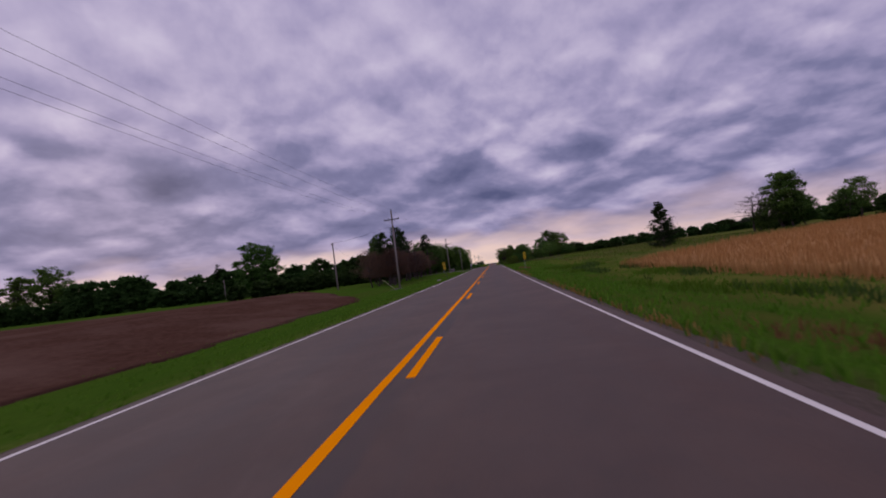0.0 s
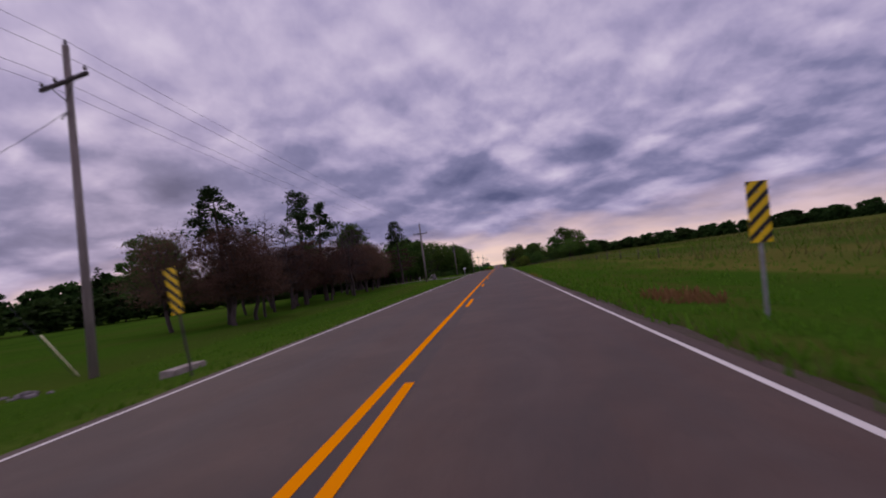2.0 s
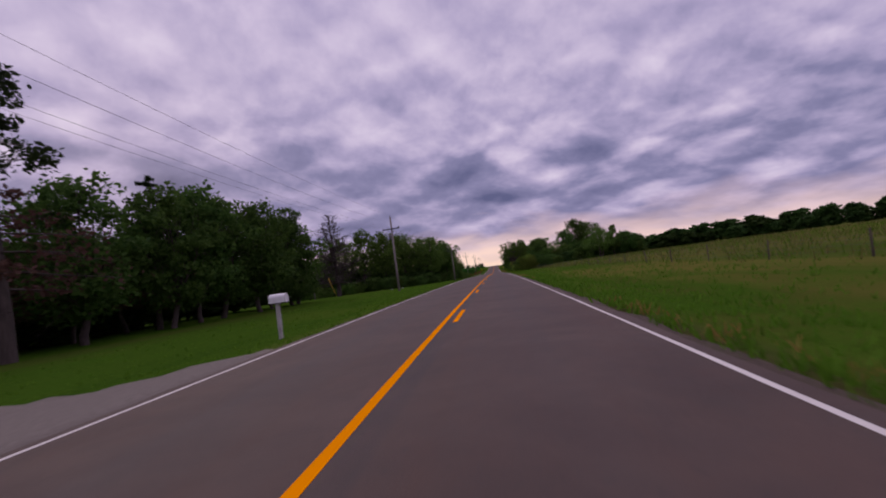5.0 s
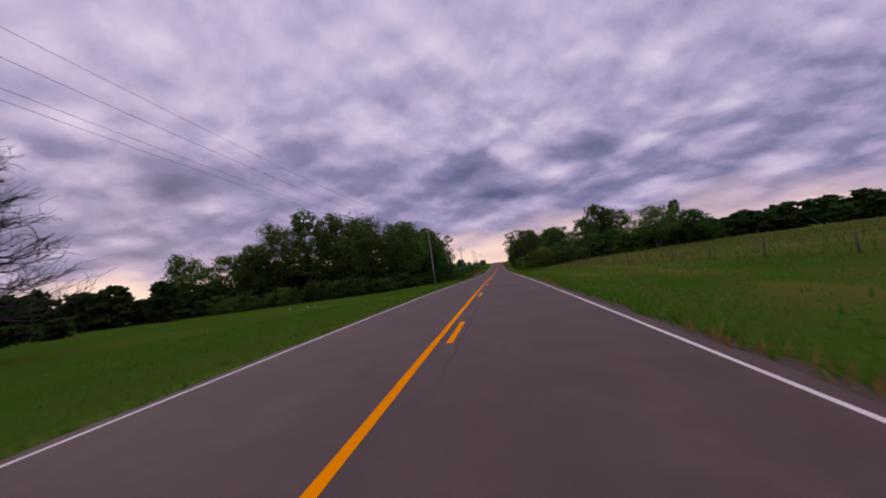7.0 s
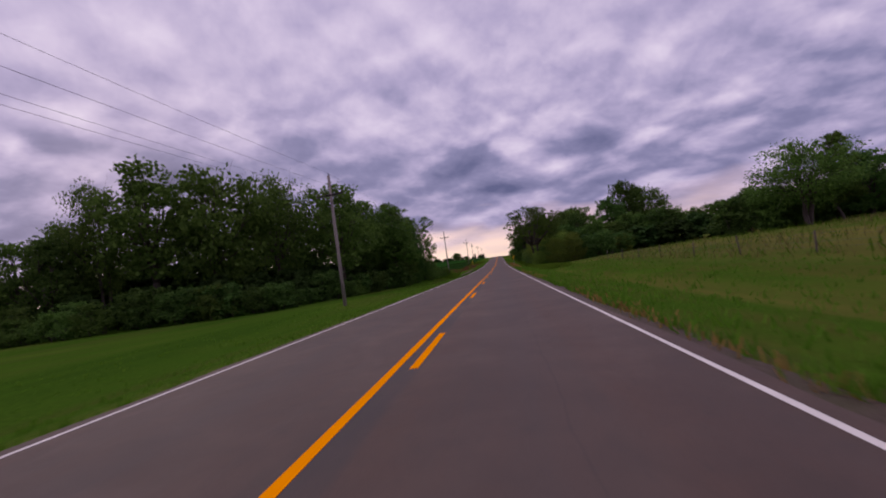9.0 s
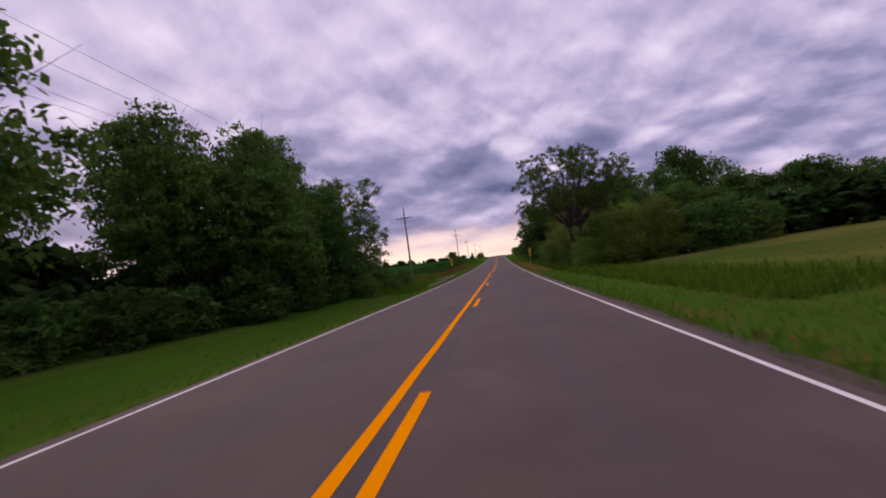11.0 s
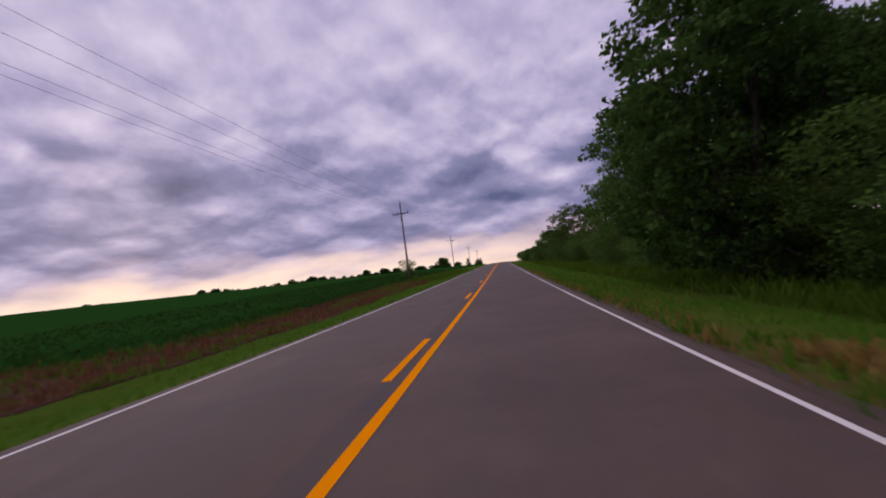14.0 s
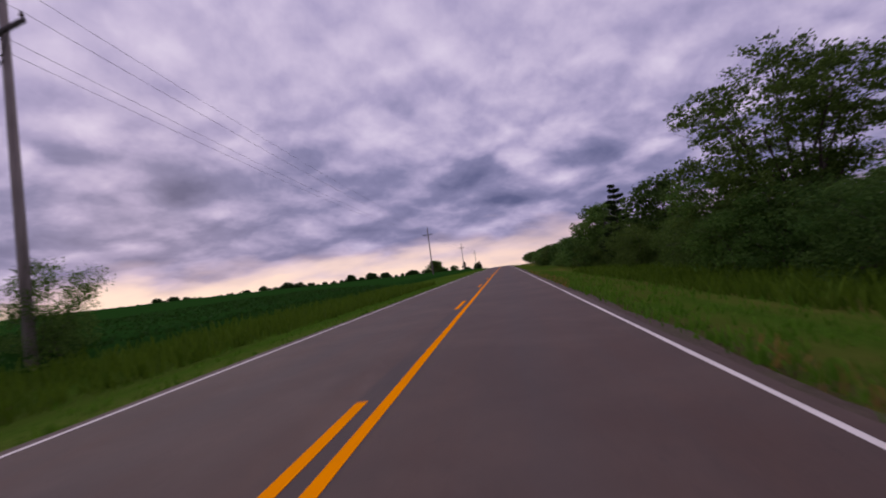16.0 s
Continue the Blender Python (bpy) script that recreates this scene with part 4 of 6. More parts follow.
def conifer(name, seed, height, width, bare, brown, label, green_top=True, needles=4200, dead=False, drop=0.15, density=2.2, fuzz=0.13, tufts=False, leaf=0.24):
    """A pine in tiers of boughs: bare trunk below, brown dead boughs up to `brown`, green above."""
    rng = np.random.default_rng(seed)
    root = empty_thing(name, 0, 0, 0, label, "tree")
    bm = bmesh.new()
    r = height * 0.018 + 0.03
    lean = Vector((rng.uniform(-0.03, 0.03), rng.uniform(-0.03, 0.03), 1))
    limb(bm, (0, 0, -0.4), lean * height * 0.98, r, 0.03, rng, 0.015, 8, 5)
    if dead:
        limb(bm, lean * height * 0.42, lean * height * 0.90 + Vector((0.75, 0.2, 0)), r * 0.6, 0.03, rng, 0.03, 7, 4)
        part("trunk", bm, DEAD_BARK, root)
        bm = bmesh.new()
    green, dry = [], []
    tiers = int(height * density)
    for k in range(tiers):
        f = bare + (0.98 - bare) * k / (tiers - 1)
        z = height * f
        reach = width * 0.5 * (1 - ((f - bare) / (1 - bare)) ** 1.4 * 0.82) * rng.uniform(0.65, 1.1)
        for b in range(int(rng.integers(3, 6)) + (2 if dead else 0)):
            ang = rng.uniform(0, math.tau)
            ln = reach * rng.uniform(0.55, 1.1)
            up = (0.25 if f > brown else -drop) * ln
            a = lean * z
            tip = a + Vector((math.cos(ang) * ln, math.sin(ang) * ln, up))
            if dead:
                # dead boughs sag, then turn up at their tips
                mid = a.lerp(tip, 0.55) - Vector((0, 0, 0.10 * ln))
                tip = tip + Vector((0, 0, 0.22 * ln))
                limb(bm, a, mid, 0.05 * (1.2 - f) + 0.015, 0.022, rng, 0.10, 4, 2)
                limb(bm, mid, tip, 0.022, 0.010, rng, 0.16, 4, 2)
                for s in range(13):
                    q0 = mid.lerp(tip, rng.uniform(0.0, 0.9)) if s > 2 else a.lerp(mid, rng.uniform(0.5, 1.0))
                    q1 = q0 + (tip - a) * 0.22 * rng.uniform(0.5, 1.1) + Vector(rng.normal(size=3)) * 0.13 * ln + Vector((0, 0, 0.08 * ln))
                    limb(bm, q0, q1, 0.014, 0.007, rng, 0.2, 3, 2)
                continue
            limb(bm, a, tip, 0.035 * (1.2 - f) + 0.012, 0.008, rng, 0.10, 4, 2)
            side = Vector((-math.sin(ang), math.cos(ang), 0))
            for s in range(2):
                q0 = a.lerp(tip, rng.uniform(0.4, 0.9))
                limb(bm, q0, q0 + (tip - a) * 0.3 + side * rng.uniform(-0.35, 0.35) * ln, 0.012, 0.004, rng, 0.15, 3, 2)
            m = max(6, int(needles / (tiers * 4)))
            t = rng.uniform(0.35, 1.05, size=(m, 1))
            pts = np.array(a)[None] * (1 - t) + np.array(tip)[None] * t + rng.normal(size=(m, 3)) * fuzz * ln * np.array([1, 1, 0.55])
            if tufts and f > brown:
                mids = np.array([a.lerp(tip, s) for s in (0.55, 0.78, 1.0, 0.9)]) + rng.normal(size=(4, 3)) * 0.13 * ln
                pts = np.repeat(mids, m // 2, axis=0)
                pts = pts + np.clip(rng.normal(size=pts.shape), -1.7, 1.7) * np.array([0.20, 0.20, 0.15])
            (green if (f > brown and green_top) else dry).append(pts)
    if dead:
        tagged(part("bare_crown", bm, DEAD_BARK, root, "bare dead branches with twigs"), kind="stuff")
    else:
        part("trunk", bm, BARK, root)
    if green:
        pts = np.concatenate(green)
        mesh_part("crown", quads_mesh(name + "_crown", leaf_quads(pts, leaf, rng), NEEDLE), root)
    if dry and not dead:
        pts = np.concatenate(dry)
        tagged(mesh_part("dry_foliage", quads_mesh(name + "_dry", leaf_quads(pts, 0.16, rng), NEEDLE_BROWN), root, "brown dead lower boughs"), kind="stuff")
    return root


def bare_tree(name, seed, height, width, label, boughs=26):
    rng = np.random.default_rng(seed)
    root = empty_thing(name, 0, 0, 0, label, "dead tree")
    bm = bmesh.new()
    r = height * 0.019
    limb(bm, (0, 0, -0.4), (0.1, 0.1, height * 0.94), r, 0.04, rng, 0.02, 8, 5)
    part("trunk", bm, DEAD_BARK, root)
    bm = bmesh.new()
    for k in range(boughs):
        f = 0.26 + 0.68 * k / boughs
        ang = k * 2.4 + rng.uniform(-0.6, 0.6)
        ln = width * 0.5 * (1.05 - 0.55 * f) * rng.uniform(0.6, 1.1)
        a = Vector((0.1 * f, 0.1 * f, height * f))
        tip = a + Vector((math.cos(ang) * ln, math.sin(ang) * ln, ln * rng.uniform(-0.05, 0.45)))
        pts = limb(bm, a, tip, 0.065 * (1.25 - f) + 0.02, 0.018, rng, 0.16, 4, 3)
        for _ in range(7):
            q0 = pts[int(rng.integers(1, 4))]
            d = (tip - a).normalized() * ln * 0.3 + Vector(rng.normal(size=3)) * ln * 0.16 + Vector((0, 0, ln * 0.08))
            sub = limb(bm, q0, q0 + d, 0.022, 0.010, rng, 0.2, 3, 2)
            for _ in range(2):
                limb(bm, sub[1], sub[1] + d * 0.4 + Vector(rng.normal(size=3)) * ln * 0.08, 0.012, 0.007, rng, 0.2, 3, 1)
    tagged(part("bare_crown", bm, DEAD_BARK, root, "bare crooked branches"), kind="stuff")
    return root


KINDS = {
    # 12 m tall when unscaled, but for the shrubs
    "round_a": broadleaf("broadleaf_tree", 1, 12, 10, 18, 7000, 0.36, LEAF, label="dark green broadleaf tree with rounded crown"),
    "round_b": broadleaf("broadleaf_tree", 2, 12, 9, 18, 8000, 0.33, LEAF_DARK, low=0.12, label="dense dark green broadleaf tree"),
    "round_c": broadleaf("broadleaf_tree", 3, 12, 8.5, 17, 8000, 0.31, LEAF, low=0.25, label="green broadleaf tree with uneven crown", open_=0.1),
    "tall_a": broadleaf("broadleaf_tree", 4, 12, 6.2, 16, 7000, 0.30, LEAF, low=0.14, label="tall green cottonwood with upright crown"),
    "tall_b": broadleaf("broadleaf_tree", 5, 12, 7.0, 17, 8000, 0.29, LEAF, low=0.24, label="tall green tree with open crown", open_=0.1),
    "near_a": broadleaf("broadleaf_tree", 21, 12, 8.5, 24, 33000, 0.19, LEAF, low=0.08, label="leafy green roadside tree with uneven crown", open_=0.15),
    "near_b": broadleaf("broadleaf_tree", 22, 12, 8.0, 22, 33000, 0.19, LEAF_DARK, low=0.02, label="dense dark green roadside tree"),
    "near_c": broadleaf("broadleaf_tree", 23, 12, 7.0, 22, 30000, 0.18, LEAF, low=0.2, label="tall leafy green roadside tree", open_=0.20),
    "near_d": broadleaf("broadleaf_tree", 27, 12, 9.5, 24, 46000, 0.15, LEAF, low=0.04, label="broad leafy green tree with sky showing through", open_=0.10, taper=0.50, lobe=1.0, clump=0.9),
    "spread": broadleaf("broadleaf_tree", 6, 12, 13, 24, 12000, 0.27, LEAF, low=0.28, label="wide spreading tree with open green crown", open_=0.12, stems=2, trunk_r=0.3),
    "umbrella": broadleaf("broadleaf_tree", 26, 12, 13, 22, 92000, 0.11, LEAF, low=0.40, label="wide spreading tree with flat open crown", open_=0.36, stems=2, trunk_r=0.25, spread=1.15, lobe=0.70, flat=0.62, limbs=1.5, twigs=4, clump=0.85, fork_at=0.34),
    "far_a": broadleaf("broadleaf_tree", 24, 12, 10, 16, 2300, 0.80, LEAF, low=0.0, label="distant dark green broadleaf tree"),
    "far_b": broadleaf("broadleaf_tree", 25, 12, 9, 16, 2300, 0.80, LEAF_DARK, low=-0.06, label="distant dark green broadleaf tree"),
    "shrub_a": broadleaf("shrub", 7, 4, 4.6, 10, 2600, 0.22, LEAF, low=0.0, label="dense green roadside shrub", category="shrub", trunk_r=0.06, stems=3),
    "shrub_b": broadleaf("shrub", 8, 4, 5.0, 10, 2400, 0.27, LEAF_DARK, low=-0.04, label="dark green thicket shrub", category="shrub", trunk_r=0.06, stems=3),
    "willow": broadleaf("shrub", 9, 5, 6.0, 14, 11000, 0.14, LEAF_PALE, low=-0.02, label="pale green willow shrub", category="shrub", trunk_r=0.08, stems=3),
    "willow_tall": broadleaf("broadleaf_tree", 28, 10, 8.0, 22, 46000, 0.115, LEAF_PALE, low=0.0, label="tall pale green willow with dense soft crown", stems=3, trunk_r=0.12, taper=0.66, clump=1.25),
    "thicket_a": broadleaf("shrub", 29, 4, 4.8, 14, 14000, 0.085, LEAF, low=-0.04, label="dense green roadside shrub", category="shrub", trunk_r=0.05, stems=3, taper=0.65, clump=1.2),
    "thicket_b": broadleaf("shrub", 30, 4, 4.8, 14, 14000, 0.085, LEAF_DARK, low=-0.06, label="dark green thicket shrub", category="shrub", trunk_r=0.05, stems=3, taper=0.65, clump=1.2),
    "pine_top": conifer("pine_tree", 11, 10, 5.5, 0.24, 0.55, "pine tree with green top and brown dead lower boughs", needles=2600, density=1.35, tufts=True, leaf=0.17),
    "pine_brown": broadleaf("pine_tree", 12, 8, 5.2, 22, 26000, 0.075, NEEDLE_BROWN, low=0.20, label="dying pine tree with brown boughs", trunk_r=0.16, flat=0.7, twigs=6, clump=1.5, open_=0.05),
    "pine_brown_b": broadleaf("pine_tree", 13, 8, 5.6, 22, 22000, 0.075, NEEDLE_BROWN, low=0.22, label="dying pine tree with thin brown boughs", trunk_r=0.14, flat=0.7, twigs=8, clump=1.6, open_=0.22),
    "pine_green": conifer("pine_tree", 14, 11, 5.2, 0.2, 0.42, "dark green pine tree with layered boughs", needles=6000, density=1.9, fuzz=0.15, leaf=0.19),
    "pyramid": conifer("cedar_tree", 19, 6, 5.2, 0.03, 0.0, "broad dark green pyramidal cedar in meadow", needles=8500, density=3.6, fuzz=0.15, leaf=0.17),
    "cedar": conifer("cedar_tree", 15, 7, 3.4, 0.04, 0.0, "dark green pointed cedar tree", needles=9000),
    "dead": bare_tree("dead_tree", 16, 10, 7.5, "bare dead tree with crooked branches"),
    "dead_b": bare_tree("dead_tree", 18, 10, 6.5, "bare dead tree with crooked branches", 30),
    "dead_conifer": conifer("dead_tree", 17, 13, 7.0, 0.16, 0.99, "bare dead conifer with many drooping branches", dead=True, drop=0.05, density=3.4),
}
NATIVE = {"willow_tall": 10, "thicket_a": 4, "thicket_b": 4, "pyramid": 6, "shrub_a": 4, "shrub_b": 4, "willow": 5, "pine_top": 10, "pine_brown": 8, "pine_brown_b": 8, "pine_green": 11, "cedar": 7, "dead": 10, "dead_b": 10, "dead_conifer": 13}
NATIVE_W = {"near_d": 9.5, "willow_tall": 8, "thicket_a": 4.8, "thicket_b": 4.8, "pyramid": 5.2, "near_a": 8.5, "near_b": 8, "near_c": 7, "umbrella": 13, "far_a": 10, "far_b": 9, "round_a": 10, "round_b": 9, "round_c": 8.5, "tall_a": 6.2, "tall_b": 7, "spread": 13, "shrub_a": 4.6, "shrub_b": 5, "willow": 6, "pine_top": 5.5, "pine_brown": 5.2, "pine_brown_b": 5.6, "pine_green": 5.2, "cedar": 3.4, "dead": 7.5, "dead_b": 6.5, "dead_conifer": 7}
planted = set()
tree_rng = random.Random(5)


def plant(kind, x, y, height, width=None, group="", turn=None, sink=0.0):
    sz = height / NATIVE.get(kind, 12)
    sx = width / NATIVE_W[kind] if width else sz
    m = pose(x, y, ground_z(x, y) - sink, 0, 0, tree_rng.uniform(0, 360) if turn is None else turn) @ Matrix.Diagonal((sx, sx, sz, 1))
    if kind not in planted:
        planted.add(kind)
        ob = KINDS[kind]
        ob.matrix_basis = m
    else:
        # copies are placed by their own scale, so undo the first one's
        ob = copy_thing(KINDS[kind], m @ Matrix.Diagonal([1 / s for s in KINDS[kind].scale] + [1]))
    if group:
        ob["group"] = group
    return ob


def belt(kinds, pts, gap, h0, h1, depth=3.0, group="", wide=1.0):
    """A belt of trees along a line of points."""
    for (x0, y0), (x1, y1) in zip(pts[:-1], pts[1:]):
        ln = math.hypot(x1 - x0, y1 - y0)
        k = max(1, round(ln / gap))
        for i in range(k):
            f = (i + tree_rng.uniform(0.2, 0.8)) / k
            kind = tree_rng.choice(kinds)
            h = tree_rng.uniform(h0, h1)
            w = NATIVE_W[kind] * h / NATIVE.get(kind, 12) * wide * tree_rng.uniform(0.9, 1.2)
            plant(kind, x0 + (x1 - x0) * f + tree_rng.uniform(-depth, depth), y0 + (y1 - y0) * f + tree_rng.uniform(-depth, depth), h, w, group)


def woods(name, label, lines, keep=0.5):
    """A far belt of trees, joined: lines of (points, gap, lowest, highest, depth, widening); `keep` thins the leaf sprays, which grow to match."""
    thin = np.random.default_rng(len(name))
    src = []
    for kind in ("far_a", "far_b"):
        crown = [c for c in KINDS[kind].children if c.name.startswith("crown")][0].data
        trunk = [c for c in KINDS[kind].children if c.name.startswith("trunk")][0].data
        co = np.empty(len(crown.vertices) * 3, dtype=np.float32)
        crown.vertices.foreach_get("co", co)
        src.append((co.reshape(-1, 4, 3), [tuple(v.co) for v in trunk.vertices], [tuple(p.vertices) for p in trunk.polygons], NATIVE_W[kind]))
    quads, tv, tf = ([], []), [], []
    for pts, gap, h0, h1, depth, wide in lines:
        for (x0, y0), (x1, y1) in zip(pts[:-1], pts[1:]):
            k = max(1, round(math.hypot(x1 - x0, y1 - y0) / gap))
            for i in range(k):
                f = (i + tree_rng.uniform(0.1, 0.9)) / k
                x, y = x0 + (x1 - x0) * f + tree_rng.uniform(-depth, depth), y0 + (y1 - y0) * f + tree_rng.uniform(-depth, depth)
                h = tree_rng.uniform(h0, h1)
                which = tree_rng.randrange(2)
                co, verts, faces, w = src[which]
                m = pose(x, y, ground_z(x, y), 0, 0, tree_rng.uniform(0, 360)) @ Matrix.Diagonal((wide * h / 12 * tree_rng.uniform(0.85, 1.25),) * 2 + (h / 12, 1))
                a = np.array(m)
                some = co[thin.random(len(co)) < keep]
                mid = some.mean(axis=1, keepdims=True)
                some = mid + (some - mid) / math.sqrt(keep)
                quads[which].append(some @ a[:3, :3].T + a[:3, 3])
                o = len(tv)
                tv += [tuple(m @ Vector(v)) for v in verts[:60]]
                tf += [tuple(i + o for i in f_) for f_ in faces if max(f_) < 60]
    root = empty_thing(name, 0, 0, 0, label, "woods", kind="stuff")
    for q, mat in zip(quads, (LEAF_BACKLIT, LEAF_BACKLIT)):
        if q:
            tagged(mesh_part("crown", quads_mesh(name, np.concatenate(q), mat), root), kind="stuff")
    tagged(mesh_part("trunk", mesh_from(name + "_trunks", tv, tf, BARK), root), kind="stuff")


# --- west side, from the start on
plant("near_b", -81, 152, 18.5, 19)
plant("tall_b", -150, 143, 19, 15)
plant("tall_a", -160, 140, 17, 13)
plant("far_b", -141, 140, 8, 12)
plant("pine_green", -95, 152, 13)
plant("round_b", -29, 143, 13.6, 9.0)
plant("round_b", -33, 130, 9.5, 9)

woods("tree_line", "dense dark tree line behind the lawn", [
    ([(-138, 136), (-105, 150), (-70, 175), (-45, 185)], 4.5, 9, 12, 3, 1.2),
    ([(-190, 112), (-135, 132), (-100, 146), (-66, 168)], 3.6, 5, 7.5, 2, 1.7)], 0.8)
woods("pine_backdrop_woods", "dark woods behind the pine row", [
    ([(-42, 128), (-40, 150), (-38, 172)], 4.2, 7.5, 10, 2.5, 1.2),
    ([(-44, 176), (-54, 215), (-62, 240)], 3.2, 2.0, 3.2, 2.0, 1.6),
    ([(-58, 92), (-46, 112), (-38, 122)], 3.0, 3.2, 4.6, 1.5, 1.7),
    ([(-38, 122), (-32, 150), (-29, 178)], 3.0, 3.8, 5.6, 1.5, 1.7),
    ([(-120, 225), (-95, 255), (-70, 276)], 5, 7, 10, 3, 1.3),
    ([(-130, 236), (-95, 268), (-64, 286)], 3.4, 4, 6.5, 2, 1.7),
    ([(-84, 292), (-50, 298), (-36, 316), (-27, 334)], 3.6, 6.5, 9.5, 2.5, 1.3),
    ([(-92, 286), (-68, 284), (-46, 283), (-31, 288), (-26, 302), (-25, 330), (-24, 346)], 2.6, 3.2, 5.4, 1.5, 1.4)], 0.32)

# the row of dying pines
for kind, x, y, h, w, turn in (("pine_top", -18.8, 81.7, 9.5, 6.8, 40), ("pine_top", -20.2, 97.6, 11.6, 7.0, 150), ("pine_top", -19.6, 101.8, 10.9, 7.0, 250), ("pine_top", -20.0, 145.0, 12.6, 8.2, 0), ("pine_green", -23.5, 158.0, 10.8, 5.2, 80)):
    plant(kind, x, y, h, w, "pine row", turn)
for kind, x, y, h, w in (("pine_brown", -17.6, 80.3, 6.8, 6.0), ("pine_brown_b", -21.5, 79.5, 6.8, 5.8), ("pine_brown", -20.0, 94.0, 6.2, 5.4), ("pine_brown_b", -23.6, 92.0, 6.4, 5.4), ("pine_brown", -18.2, 84, 6.6, 5.2), ("pine_brown_b", -22.5, 88, 6.4, 5.2), ("pine_brown", -20.8, 97.0, 6.4, 6.4), ("pine_brown_b", -18.8, 101.0, 6.4, 6.0), ("pine_brown_b", -18.4, 107.5, 6.3, 5.2), ("pine_brown", -23.5, 105, 6.2, 5.2), ("pine_brown", -17.8, 112, 6.6, 5.4), ("pine_brown_b", -23.2, 114, 6.6, 5.6), ("pine_brown", -18.6, 117, 6.8, 5.4), ("pine_brown_b", -24.0, 119, 6.8, 5.6), ("pine_brown", -19.2, 122, 7.0, 5.6), ("pine_brown", -24.8, 124.5, 7.2, 5.6), ("pine_brown", -24.4, 98.5, 6.2, 5.6), ("pine_brown_b", -27.0, 103, 6.2, 5.8), ("pine_brown", -27.4, 110, 6.4, 5.8), ("pine_brown_b", -27.6, 116, 6.6, 5.8)):
    plant(kind, x, y, h, w, "pine row")
y = 127.0
while y < 166:
    x = -16.6 - (y - 76) * 0.13 + tree_rng.uniform(-0.8, 0.8)
    h = tree_rng.uniform(6.4, 7.6)
    plant(tree_rng.choice(["pine_brown", "pine_brown_b"]), x, y, h, h * 0.80, "pine row")
    if tree_rng.random() < 0.75:
        h = tree_rng.uniform(6.2, 7.6)
        plant(tree_rng.choice(["pine_brown", "pine_brown_b"]), x - tree_rng.uniform(3.2, 4.6), y + tree_rng.uniform(1.0, 3.0), h, h * 0.9, "pine row")
    y += tree_rng.uniform(3.6, 5.2)
for kind, x, y, h, w in (("dead_b", -23.5, 126.5, 10.8, 7.5), ("dead", -20.3, 110.9, 8.6, 6.0), ("dead_b", -17.6, 105.4, 8.4, 5.6), ("dead", -18.6, 86.0, 8.0, 4.6), ("dead_b", -20.6, 91.5, 8.6, 5.0), ("dead", -19.4, 92.5, 8.4, 5.0), ("dead", -21.6, 114.5, 8.0, 6.0), ("dead_b", -22.5, 124.5, 9.6, 7.0), ("dead", -26, 112, 9.8, 6.5)):
    plant(kind, x, y, h, w, "pine row")
belt(["round_b", "near_b"], [(-24, 150), (-22, 166), (-23, 182)], 4.2, 8.5, 10.5, 1.5)
plant("near_b", -52.5, 212, 22, 12.0)
plant("dead_conifer", -24.6, 198.5, 13.2, 10.2)

# the grove before the culvert
for kind, x, y, h, w in (("round_a", -78.5, 288, 15.5, 11), ("round_c", -66, 288, 14, 12), ("round_b", -59, 286, 13.5, 11), ("spread", -54.5, 289, 20.2, 11), ("round_c", -60.5, 290, 16, 9), ("tall_b", -45.5, 288, 22, 14), ("round_a", -38, 291, 20.5, 15), ("spread", -33, 298, 19.5, 15), ("round_c", -24, 300, 17.5, 12), ("spread", -40, 312, 20, 16), ("near_c", -25, 316, 17.5, 11), ("spread", -32, 326, 19.5, 15), ("near_a", -22.5, 328, 18.0, 11), ("near_b", -20.5, 337, 13.5, 9), ("near_d", -20.5, 346.5, 15.8, 11.2), ("near_c", -24.5, 341.5, 15, 9), ("near_b", -27, 342, 12, 10), ("near_c", -19.8, 321, 16.8, 9.6)):
    plant(kind, x, y, h, w, "grove by the creek")
belt(["shrub_a", "shrub_b", "shrub_b"], [(-68, 279), (-46, 277), (-27, 282), (-22, 296), (-21.5, 312), (-20, 328), (-17.5, 343)], 3.0, 2.0, 4.6, 1.2, "thicket before the grove", 1.3)
for x, y, h in ((-15.5, 335, 2.6), (-13.6, 340, 2.0), (-13.4, 346, 2.0), (-16.2, 344, 3.0)):
    plant("shrub_a", x, y, h, h * 1.3, "thicket before the grove")
plant("thicket_a", -13.1, 431.4, 3.0, 2.9)
# far trees along the field's edge and over the crest
plant("far_a", -42, 705, 8.0, 12)
plant("far_b", -36, 752, 4.5, 7)
plant("cedar", -24, 700, 5.5, 5)
plant("cedar", -15, 705, 5, 4.5)
plant("far_b", -20, 770, 5, 7)

woods("far_trees", "scattered far trees along the field's edge", [
    ([(-330, 690), (-290, 704)], 6, 3, 5.5, 4, 2.0), ([(-255, 715), (-215, 725)], 5, 3, 6.5, 4, 1.9), ([(-190, 740), (-150, 765)], 5, 3, 7, 4, 1.9), ([(-130, 788), (-92, 802)], 5, 3, 7.5, 4, 1.9), ([(-84, 800), (-48, 812)], 6, 3, 6, 4, 2.0),
    ([(-330, 702), (-240, 726), (-170, 762), (-60, 815)], 4, 2.6, 4.2, 2, 1.5),
    ([(-900, 500), (-700, 570), (-520, 640), (-330, 700)], 12, 5, 7.5, 8, 2.0), ([(-60, 890), (-28, 905)], 8, 4.5, 6.5, 5, 1.5)], 0.42)

